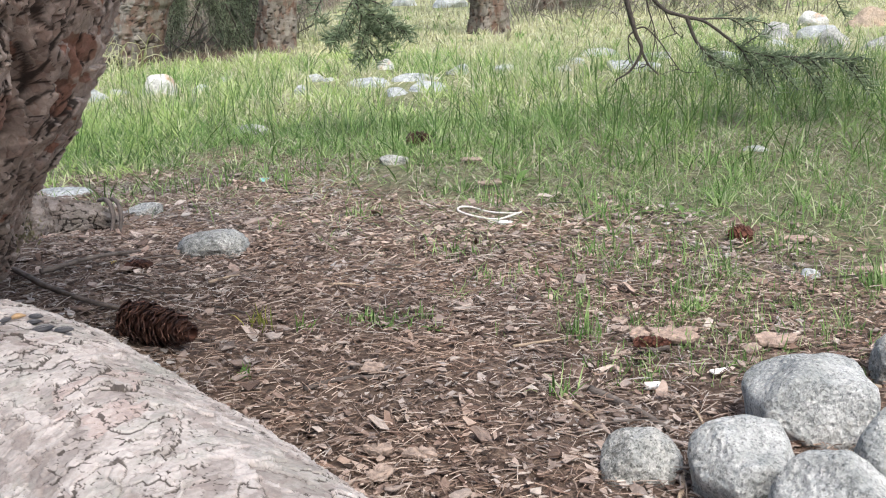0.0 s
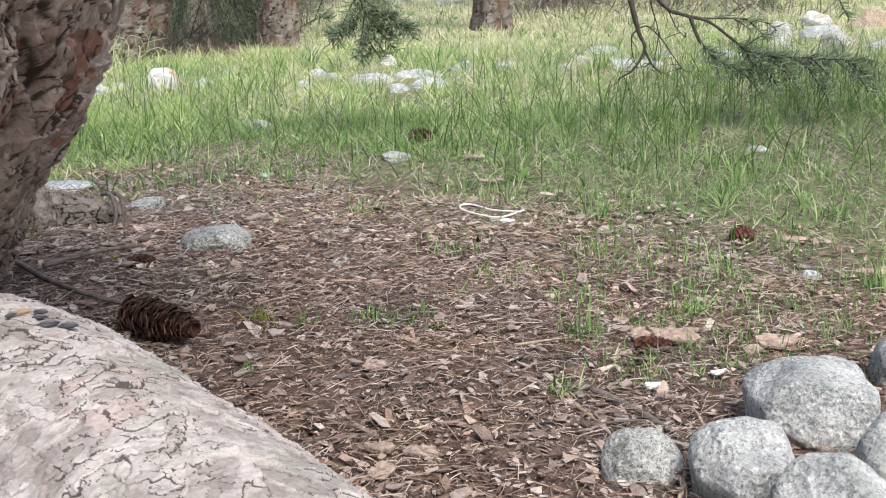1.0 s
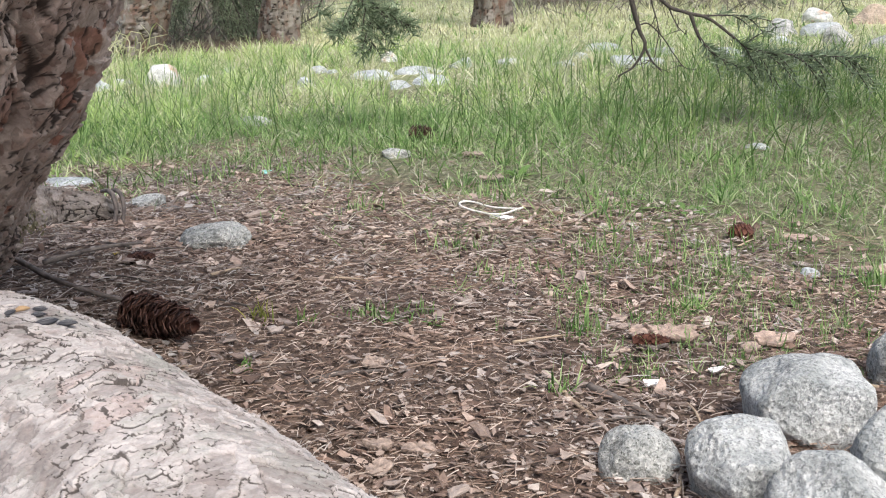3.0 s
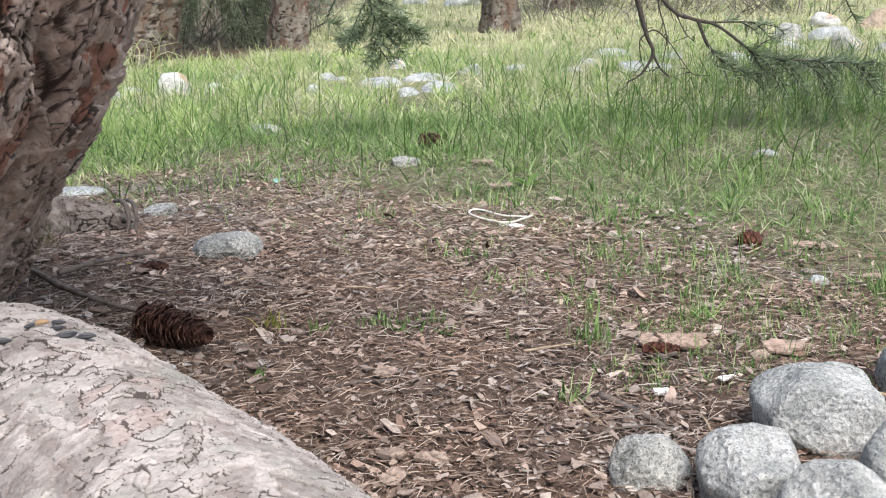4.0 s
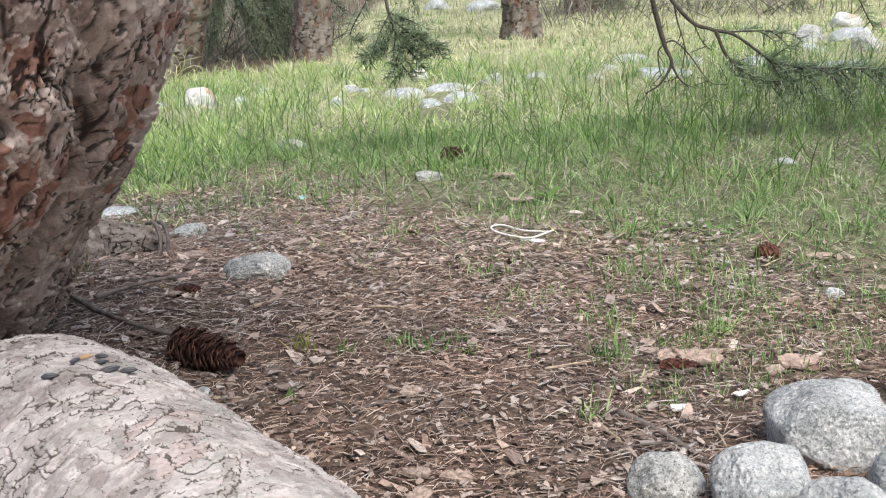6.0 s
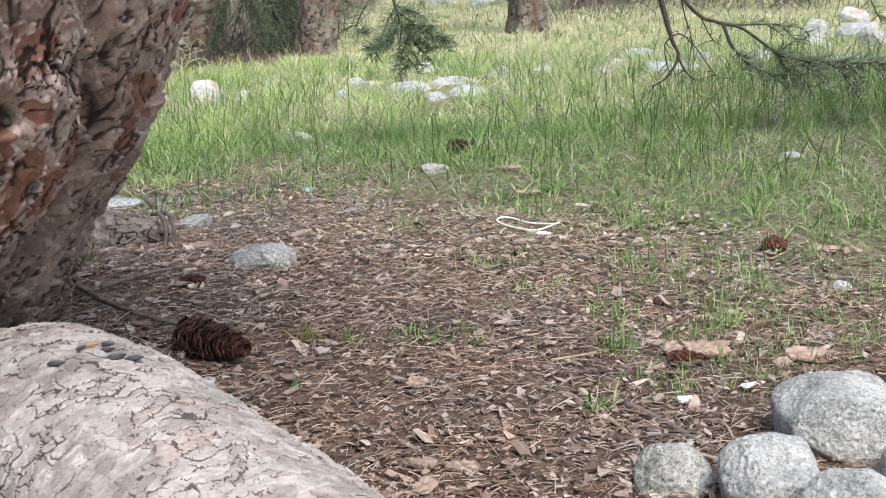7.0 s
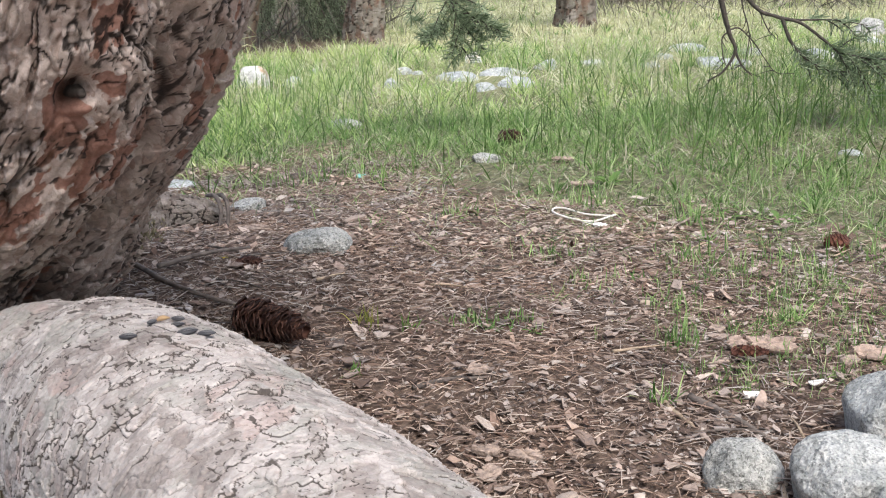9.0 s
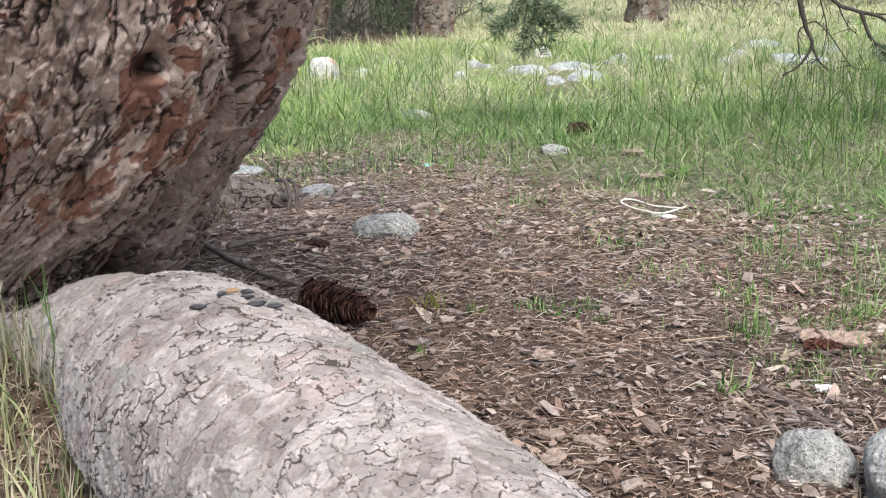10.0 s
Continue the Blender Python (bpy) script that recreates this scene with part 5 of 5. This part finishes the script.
def weed(x, y, leaves, reach, seed, label, rise=0.6, material=LEAF):
    """A small herb: a rosette of oval leaves on short stalks."""
    rng = np.random.default_rng(seed)
    ob = tagged(new("weed"), label, "plant", "weeds in the litter")
    ob.location = (x, y, H(x, y))
    for k in range(leaves):
        a = 6.28 * k / leaves + rng.uniform(-0.3, 0.3)
        ln, up = reach * rng.uniform(0.6, 1.1), rise * rng.uniform(0.5, 1.3)
        v, t = [], np.linspace(0, 1, 7)
        for s in t:
            w = 0.11 * ln * math.sin(math.pi * min(1, s * 1.02)) ** 0.8 * (s > 0.15) + 0.012 * ln
            r, z = ln * s * math.cos(up * (1 - 0.5 * s)), ln * s * math.sin(up * (1 - 0.6 * s))
            v += [(r * math.cos(a) - w * math.sin(a), r * math.sin(a) + w * math.cos(a), z + 0.15 * w), (r * math.cos(a), r * math.sin(a), z - 0.1 * w), (r * math.cos(a) + w * math.sin(a), r * math.sin(a) - w * math.cos(a), z + 0.15 * w)]
        f = [[3 * i + j, 3 * i + j + 1, 3 * i + j + 4, 3 * i + j + 3] for i in range(6) for j in (0, 1)]
        under(new("leaf", mesh_of("leaf", v, f, material)), ob)
    return ob


tuft(-0.185, 1.235, 16, 0.034, 0.006, 601, LEAF, "small bright green seedling in the litter")
tuft(-0.19, 1.385, 20, 0.042, 0.009, 602, YELLOW_GREEN, "yellowish green seedling in the litter")
tuft(-0.135, 1.38, 14, 0.03, 0.008, 603, LEAF, "small green seedling in the litter")
weed(-0.03, 1.395, 9, 0.02, 4, "low green weed in the litter", 0.5)
weed(0.02, 1.385, 8, 0.016, 5, "low green weed in the litter", 0.5)
weed(0.183, 2.28, 6, 0.06, 6, "broad-leaved weed at the edge of the grass", 0.8)
weed(0.45, 1.98, 7, 0.05, 7, "grey-green broad-leaved weed in the grass", 0.3)
weed(0.36, 2.0, 6, 0.05, 8, "grey-green broad-leaved weed in the grass", 0.3)


rng = np.random.default_rng(61)
n = 420
px, py = -0.466 + rng.normal(0, 0.011, n), 1.375 + rng.normal(0, 0.012, n)
v, f = blades(n, rng, px, py, rng.uniform(0.003, 0.008, n), rng.uniform(0.0008, 0.0016, n), 0.9, 1.0)
v[:, 2] += np.repeat(0.158 - height(px, py) + rng.normal(0, 0.008, n), 7)
thing("moss_patch", mesh_of("moss_patch", v, f, MOSS), "yellowish moss cushion on the trunk's foot", "moss", kind="stuff")


# ---- cones ----
def cone(x, y, z, yaw, length, radius, rows, material, label, seed, flare=0.55):
    """A spruce cone lying on its side: a dark core and rings of overlapping scales."""
    rng = np.random.default_rng(seed)
    ob = tagged(new("spruce_cone"), label, "cone", "cones on the ground")
    t = np.linspace(0, 1, 20)
    prof = np.sin(math.pi * np.clip(0.12 + 0.84 * t, 0, 1)) ** 0.6
    v, f = tube([(length * (s - 0.5), 0, 0) for s in t], 0.5 * radius * prof * np.clip(6 * np.minimum(t, 1 - t), 0.15, 1), 30, 12, 0.1, seed)
    under(new("core", mesh_of("core", v, f, CONE_CORE)), ob)
    m = []
    for i in range(5):
        s = i / 4
        w = 0.5 * math.sin(math.pi * (0.22 + 0.62 * s)) * (1 if s < 0.99 else 0.55)
        for q in (-1, 0, 1):
            m.append((s * (1.0 if q == 0 else 0.93), q * w, 0.10 * (1 - q * q) - 0.02))
    low = [(a, b, c - 0.07) for a, b, c in m]
    fs = [[3 * i + j, 3 * i + j + 1, 3 * i + j + 4, 3 * i + j + 3] for i in range(4) for j in (0, 1)]
    fs += [[15 + k for k in q[::-1]] for q in fs]
    rim = [0, 3, 6, 9, 12, 13, 14, 11, 8, 5, 2, 1]
    fs += [[b, a, a + 15, b + 15] for a, b in zip(rim, rim[1:] + rim[:1])]
    me = mesh_of("scale", np.array(m + low), fs, material)
    k = 0
    for r in range(rows):
        s = (r + 0.3) / rows
        rad = radius * 0.55 * math.sin(math.pi * (0.14 + 0.80 * s)) ** 0.6
        count = 12 if rows > 12 else 9
        for j in range(count):
            a = 6.283 * (j + 0.5 * (r % 2)) / count + rng.uniform(-0.12, 0.12)
            sc = new("scale", me)
            sc.parent = ob
            size = radius * rng.uniform(0.8, 1.0) * (1 - 0.45 * s * s)
            lift = flare * rng.uniform(0.7, 1.3) * (1 - 0.85 * s ** 3)
            # the scale points along the cone and out from it
            basis = Matrix.Rotation(a, 4, "X") @ Matrix.Translation((length * (s - 0.5), 0, rad)) @ Matrix.Rotation(-lift, 4, "Y") @ Matrix.Diagonal((size, size * 0.85, size, 1))
            sc.matrix_local = basis
            k += 1
    ob.matrix_world = pose(x, y, z, rng.uniform(0, 40), 0, yaw)
    return ob


cone(-0.298, 1.318, H(-0.298, 1.318) + 0.022, -34, 0.112, 0.0225, 19, SCALE, "large dark brown open spruce cone on the litter", 1, 0.75)
cone(0.272, 1.325, H(0.272, 1.325) + 0.010, -5, 0.042, 0.0105, 9, RED_SCALE, "small reddish brown cone beside a bark slab", 2, 0.5)
cone(0.505, 1.80, H(0.505, 1.80) + 0.012, 160, 0.034, 0.0145, 9, RED_SCALE, "reddish brown cone at the grass edge", 3, 0.8)
cone(-0.02, 2.77, H(-0.02, 2.77) + 0.018, 10, 0.055, 0.02, 9, SCALE, "dark cone half hidden in the grass", 4, 0.7)
cone(0.395, 1.235, H(0.395, 1.235) + 0.010, 30, 0.05, 0.013, 9, RED_SCALE, "reddish cone half buried beside the boulder", 5, 0.5)


cone(-0.385, 1.58, H(-0.385, 1.58) + 0.008, 10, 0.036, 0.011, 9, SCALE, "small brown cone sunk in the litter", 6, 0.4)


# ---- loose bark, sticks and bits ----
def slab(name, x, y, w, d, t, yaw, seed, material, label, tilt=0, lean=0, lift=0.004):
    """A ragged flat piece of bark with a layered edge."""
    rng = np.random.default_rng(seed)
    m = 44
    a = np.linspace(0, 6.283, m, endpoint=False)
    # a broken outline: a few straight fractures, then ragged teeth along the grain
    r = np.full(m, 1.3)
    for q in np.arange(6) * 1.05 + rng.uniform(-0.35, 0.35, 6):
        r = np.minimum(r, rng.uniform(0.72, 1.0) / np.maximum(np.cos(a - q), 0.2))
    r = r * (1 + rng.uniform(-0.1, 0.06, m)) * (1 - 0.22 * (rng.uniform(0, 1, m) > 0.86))
    v, f = [], []
    rings = [(0.0, 0.5), (0.3, 0.52), (0.55, 0.5), (0.75, 0.5), (0.9, 0.46), (1.0, 0.38), (1.0, -0.2), (0.9, -0.5)]
    for s, h in rings:
        for k in range(m):
            px, py = 0.5 * w * s * r[k] * math.cos(a[k]), 0.5 * d * s * r[k] * math.sin(a[k])
            layer = math.floor(4 * float(fbm(px * 45 + seed, py * 90, seed + 5, 2))) * 0.35
            v.append((px, py, t * (h + layer + 0.9 * float(fbm(px * 70 + seed, py * 240, seed + 3, 3))) + (0.25 if seed % 2 else -0.12) * px * px / max(w, 0.01)))
    f = grid_faces(len(rings), m, True)[:, ::-1].tolist()
    f.append([(len(rings) - 1) * m + k for k in range(m)][::-1])
    return thing(name, mesh_of(name, v, f, material, False), label, "bark", "bark pieces on the litter", at=pose(x, y, H(x, y) + lift, lean, tilt, yaw))


slab("bark_piece", 0.302, 1.35, 0.066, 0.045, 0.006, -8, 1, PINK_BARK, "flat pinkish brown slab of bark", 3, 6, 0.012)
slab("bark_piece", 0.268, 1.362, 0.034, 0.03, 0.005, 30, 2, PINK_BARK, "broken corner of pinkish bark", -4, 5, 0.012)
slab("bark_piece", 0.415, 1.32, 0.06, 0.032, 0.005, 10, 3, PINK_BARK, "flat pinkish bark flake on litter", 2, 4, 0.01)
slab("bark_piece", 0.385, 1.305, 0.03, 0.022, 0.004, 50, 4, PALE_BARK, "small pale bark flake on litter", 2, 4, 0.008)
slab("bark_piece", 0.275, 1.315, 0.035, 0.014, 0.004, -5, 5, ROOTWOOD, "thin grey bark sliver", 0, 4, 0.007)
slab("bark_piece", 0.235, 1.31, 0.026, 0.018, 0.003, 20, 6, PALE_BARK, "pale tan bark flake on litter", 4, 6, 0.007)
slab("bark_piece", -0.03, 1.06, 0.034, 0.016, 0.007, 0, 7, PALE_BARK, "thick pale bark lump on litter", 0, 5, 0.009)
slab("bark_piece", 0.008, 1.055, 0.042, 0.018, 0.005, -18, 8, PALE_BARK, "pale brown bark flake on litter", 5, 8, 0.008)
slab("bark_piece", -0.028, 1.015, 0.03, 0.024, 0.003, 10, 9, PALE_BARK, "flat tan bark flake on litter", 0, 10, 0.008)
slab("bark_piece", -0.045, 1.245, 0.03, 0.022, 0.004, 40, 10, PALE_BARK, "greyish bark flake on the litter", 6, 10, 0.009)
slab("bark_piece", 0.59, 1.80, 0.05, 0.03, 0.004, 10, 11, PINK_BARK, "tan bark flake at the grass edge", 0, 5, 0.008)
slab("bark_piece", 0.64, 1.62, 0.05, 0.03, 0.004, 0, 12, PINK_BARK, "tan bark flake on the litter", 0, 5, 0.008)
slab("bark_piece", 0.25, 1.41, 0.02, 0.018, 0.003, 0, 13, PALE_BARK, "whitish bark crumb on the litter", 0, 8, 0.008)
slab("bark_piece", -0.43, 1.83, 0.05, 0.03, 0.005, 20, 14, PALE_BARK, "brown bark flake by the root", 5, 5, 0.008)
slab("bark_piece", 0.13, 2.28, 0.05, 0.03, 0.004, 10, 15, PALE_BARK, "pale bark flake at the grass edge", 0, 5, 0.008)
slab("bark_piece", 0.10, 2.55, 0.06, 0.03, 0.004, -10, 16, PALE_BARK, "pale bark flake in the grass", 0, 5, 0.012)
slab("bark_piece", 0.14, 1.93, 0.03, 0.016, 0.003, 0, 17, WHITE_CHIP, "whitish wood chip beside the cord", 0, 5, 0.008)
slab("bark_piece", 0.10, 1.88, 0.03, 0.02, 0.003, 20, 18, PINK_BARK, "orange-brown bark flake near the cord", 0, 5, 0.008)


def chip(x, y, dims, yaw, label, lift=0.006):
    bm = bmesh.new()
    bmesh.ops.create_cube(bm, size=1)
    bmesh.ops.subdivide_edges(bm, edges=bm.edges[:], cuts=2, use_grid_fill=True)
    rng = random.Random(int(1000 * x))
    for v in bm.verts:
        v.co.x *= 1 - 0.25 * abs(v.co.y) * rng.uniform(0.5, 1)
        v.co = Vector((v.co.x * dims[0], v.co.y * dims[1], v.co.z * dims[2])) + Vector([rng.uniform(-0.0006, 0.0006) for _ in range(3)])
    bmesh.ops.bevel(bm, geom=bm.edges[:], offset=0.0003, segments=1, affect="EDGES")
    me = bpy.data.meshes.new("white_chip")
    bm.to_mesh(me)
    bm.free()
    me.materials.append(WHITE_CHIP)
    return thing("white_chip", me, label, "chip", "white chips", at=pose(x, y, H(x, y) + lift, 6, 4, yaw))


chip(0.255, 1.212, (0.021, 0.012, 0.0025), 12, "small white chip of stone on the litter")
chip(0.332, 1.243, (0.024, 0.009, 0.002), 28, "thin white shell-like chip on the litter")
chip(0.125, 1.945, (0.028, 0.008, 0.004), -8, "thin white chip beside the cord")


def stick(name, pts, r0, r1, material, label, seed=0, rings=30, lift=0.0):
    pts = [(p[0], p[1], H(p[0], p[1]) + (p[2] if len(p) > 2 else r0) + lift) for p in pts]
    v, f = tube(pts, np.linspace(r0, r1, len(pts)), rings, 8, 0.35, seed)
    return thing(name, mesh_of(name, v, f, material), label, "stick", "sticks on the ground")


stick("stick", [(-0.66, 1.60, 0.02), (-0.56, 1.55, 0.015), (-0.47, 1.47, 0.012), (-0.40, 1.42, 0.012), (-0.345, 1.40, 0.01)], 0.0045, 0.0026, ROOTWOOD, "dark thin root creeping out from the trunk", 1)
stick("stick", [(-0.50, 1.53, 0.012), (-0.44, 1.58, 0.02), (-0.39, 1.62, 0.02)], 0.004, 0.002, ROOTWOOD, "thin dark side twig on the litter", 2)
stick("stick", [(0.157, 1.19), (0.166, 1.16), (0.178, 1.128)], 0.0028, 0.002, PALEWOOD, "pale tan broken stick on litter", 3)
stick("stick", [(0.185, 1.197), (0.215, 1.15), (0.248, 1.095)], 0.005, 0.003, ROOTWOOD, "grey weathered splinter of wood", 4)
stick("stick", [(-0.49, 2.42), (-0.45, 2.46), (-0.40, 2.47)], 0.006, 0.003, ROOTWOOD, "grey stick at the grass edge", 5)
stick("stick", [(0.17, 2.02), (0.24, 1.97), (0.30, 1.90)], 0.004, 0.0025, PALEWOOD, "pale stick on the litter", 6)
stick("stick", [(-0.10, 1.51), (-0.085, 1.46), (-0.065, 1.40)], 0.002, 0.0012, PALEWOOD, "thin pale twig on the litter", 7)
stick("stick", [(-0.115, 1.20), (-0.08, 1.225), (-0.045, 1.23), (-0.035, 1.235)], 0.0032, 0.002, ROOTWOOD, "short forked grey twig", 8)
stick("stick", [(0.265, 1.56), (0.272, 1.52), (0.27, 1.49)], 0.002, 0.0012, PALEWOOD, "thin pale twig on the litter", 9)
stick("stick", [(0.545, 1.82), (0.53, 1.76), (0.50, 1.72)], 0.003, 0.002, DEADWOOD, "dark twig beside a cone", 10)
stick("stick", [(0.24, 1.0), (0.233, 0.97), (0.225, 0.95)], 0.003, 0.002, PALEWOOD, "thin tan stick between stones", 11)
stick("stick", [(-0.25, 1.175), (-0.20, 1.16), (-0.15, 1.165)], 0.0025, 0.0012, NEEDLES, "thin reddish twig by the root", 12)
stick("stick", [(-0.36, 1.20), (-0.30, 1.235), (-0.24, 1.24)], 0.002, 0.0012, PALEWOOD, "pale straw twig under the cone", 13)
rng = np.random.default_rng(77)
for k in range(60):
    x, y, a, ln = rng.uniform(-0.5, 0.75), rng.uniform(0.95, 2.4), rng.uniform(0, 3.14), rng.uniform(0.03, 0.09)
    if float(bare(np.array(x), np.array(y))) > 0.4:
        stick("twig", [(x, y, 0.006), (x + 0.5 * ln * math.cos(a) + rng.normal(0, 0.004), y + 0.5 * ln * math.sin(a), 0.008), (x + ln * math.cos(a), y + ln * math.sin(a), 0.006)], rng.uniform(0.0012, 0.0024), 0.0009,
              [PALEWOOD, ROOTWOOD, DEADWOOD][k % 3], ["thin pale twig on the litter", "thin grey twig on the litter", "thin dark twig on the litter"][k % 3], 100 + k, 10)

# low root with two bent stubs behind the trunk
side_mesh, _ = bark_limb("side_root", [(-0.82, 1.56, 0.07, 0.13), (-0.73, 1.78, 0.032, 0.092), (-0.64, 1.89, 0.024, 0.068), (-0.56, 1.925, 0.022, 0.05), (-0.49, 1.935, -0.01, 0.03)], np.linspace(0, 4, 300), 190, ((0.018, 0.005), (0.009, 0.003)), 2.0, 140, 0.0026, 0.016, SIDE_BARK, shut=-0.08)
under(new("side_root", side_mesh), tree, "low grey root with cracked bark")
for k, dx in enumerate((0.0, 0.013)):
    v, f = tube([(-0.535 + dx, 1.92, 0.078), (-0.512 + dx, 1.895, 0.082), (-0.500 + dx, 1.875, 0.062), (-0.502 + dx, 1.86, 0.03)], [0.0032, 0.0038, 0.0038, 0.0032], 16, 8, 0.3, 20 + k)
    under(new("bent_rootlet", mesh_of("bent_rootlet", v, f, ROOTWOOD)), tree, "bent grey rootlet")


# ---- cord, seeds, bits ----
loop = [(0.167, 1.975), (0.12, 1.995), (0.085, 2.03), (0.065, 2.02), (0.066, 1.985), (0.095, 1.955), (0.13, 1.945), (0.172, 1.985)]
pts = [(x, y, H(x, y) + 0.011) for x, y in loop]
v, f = tube(pts, [0.0019] * len(pts), 90, 8, 0.06, 4)
thing("cord", mesh_of("cord", v, f, WHITE_CORD), "loop of soft white cord lying on the litter", "cord")
slab("plastic_scrap", -0.335, 2.40, 0.022, 0.016, 0.003, 20, 19, BLUE, "turquoise scrap of plastic in the grass", 0, 25, 0.008)
weed(-0.43, 1.62, 4, 0.012, 11, "tiny yellow blossom on the litter", 0.4, YELLOW)
weed(-0.20, 1.75, 4, 0.012, 12, "tiny yellow blossom on the litter", 0.4, YELLOW)


def seed_mesh():
    bm = bmesh.new()
    bmesh.ops.create_icosphere(bm, subdivisions=3, radius=1)
    for p in bm.verts:
        x = p.co.x
        taper = 1 - 0.45 * max(0, x) ** 1.5
        p.co = Vector((0.0062 * x, 0.0034 * p.co.y * taper, 0.0019 * p.co.z * taper))
    me = bpy.data.meshes.new("hull")
    bm.to_mesh(me)
    bm.free()
    me.materials.append(SEED)
    for q in me.polygons:
        q.use_smooth = True
    return me


def sunflower_seed(x, y, yaw, big=1.0):
    ob = tagged(new("sunflower_seed"), "dark striped sunflower seed lying on the root", "seed", "seeds on the root")
    under(new("hull", HULL), ob)
    for k in (-1, 0, 1):
        v, f = tube([(-0.0048, k * 0.0011, 0.0013 - 0.0002 * abs(k)), (0, k * 0.0017, 0.00195 - 0.00028 * abs(k)), (0.0045, k * 0.0008, 0.0012)], [0.0001, 0.00022, 0.0001], 8, 5)
        under(new("stripe", mesh_of("stripe", v, f, SEED_LINE)), ob, "pale stripe")
    ob.matrix_world = pose(x, y, root_top(x, y) + 0.0012, 0, 0, yaw) @ Matrix.Scale(big, 4)
    return ob


HULL = seed_mesh()
for x, y, yaw, big in ((-0.295, 0.855, 8, 1.15), (-0.286, 0.886, 60, 0.85), (-0.271, 0.905, -10, 1.0), (-0.266, 0.887, 15, 0.95), (-0.250, 0.860, 35, 1.4), (-0.235, 0.860, 5, 1.15)):
    sunflower_seed(x, y, yaw, big)
v, f = tube([(-0.006, 0, 0), (0, 0, 0.001), (0.006, 0, 0)], [0.0008, 0.0022, 0.0006], 10, 8, 0.2, 6)
thing("seed_husk", mesh_of("seed_husk", v, f, HUSK), "split orange seed husk on the root", "husk", at=pose(-0.280, 0.893, root_top(-0.280, 0.893) + 0.0015, 0, 0, 35))

# larger loose flakes that lie singly on the litter
FLAKE = mat_spread("loose_bark_flake", [(0.0, (0.11, 0.075, 0.058)), (0.35, (0.21, 0.15, 0.122)), (0.7, (0.33, 0.262, 0.222)), (1.0, (0.47, 0.4, 0.35))], 0.88, by="each", grain=170)
rng = np.random.default_rng(41)
shapes = []
for tv, tf in chip_templates(16, 17, 0.06):
    # a finer flake: ring inside the rim for a warped face
    m = (len(tv) - 1) // 2
    rim = tv[1:1 + m]
    inner = rim * np.array([0.55, 0.55, 1.0]) + np.array([0, 0, 0.02])
    v = np.vstack([tv, inner + rng.normal(0, 0.012, inner.shape)])
    f = [[0, 1 + 2 * m + k, 1 + 2 * m + (k + 1) % m] for k in range(m)] + [[1 + 2 * m + k, 1 + k, 1 + (k + 1) % m, 1 + 2 * m + (k + 1) % m] for k in range(m)]
    f += [[1 + k, 1 + m + k, 1 + m + (k + 1) % m, 1 + (k + 1) % m] for k in range(m)]
    shapes.append(mesh_of("bark_flake", v, f, FLAKE, False))
words = ["thin brown flake of bark on the litter", "curled greyish flake of bark on the litter", "flat tan flake of bark on the litter"]
count = 0
while count < 290:
    x, y = rng.uniform(-0.45, 0.72), 0.9 + 1.1 * rng.uniform(0, 1) ** 1.3
    if float(bare(np.array(x), np.array(y))) < 0.5:
        continue
    ob = tagged(new("bark_flake", shapes[count % 16]), words[count % 3], "bark", "loose bark flakes")
    size = 0.011 + 0.024 * rng.uniform(0, 1) ** 2
    ob.matrix_world = pose(x, y, H(x, y) + 0.008, rng.normal(0, 9), rng.normal(0, 9), rng.uniform(0, 360)) @ Matrix.Diagonal((size * 1.2, size, size, 1))
    count += 1
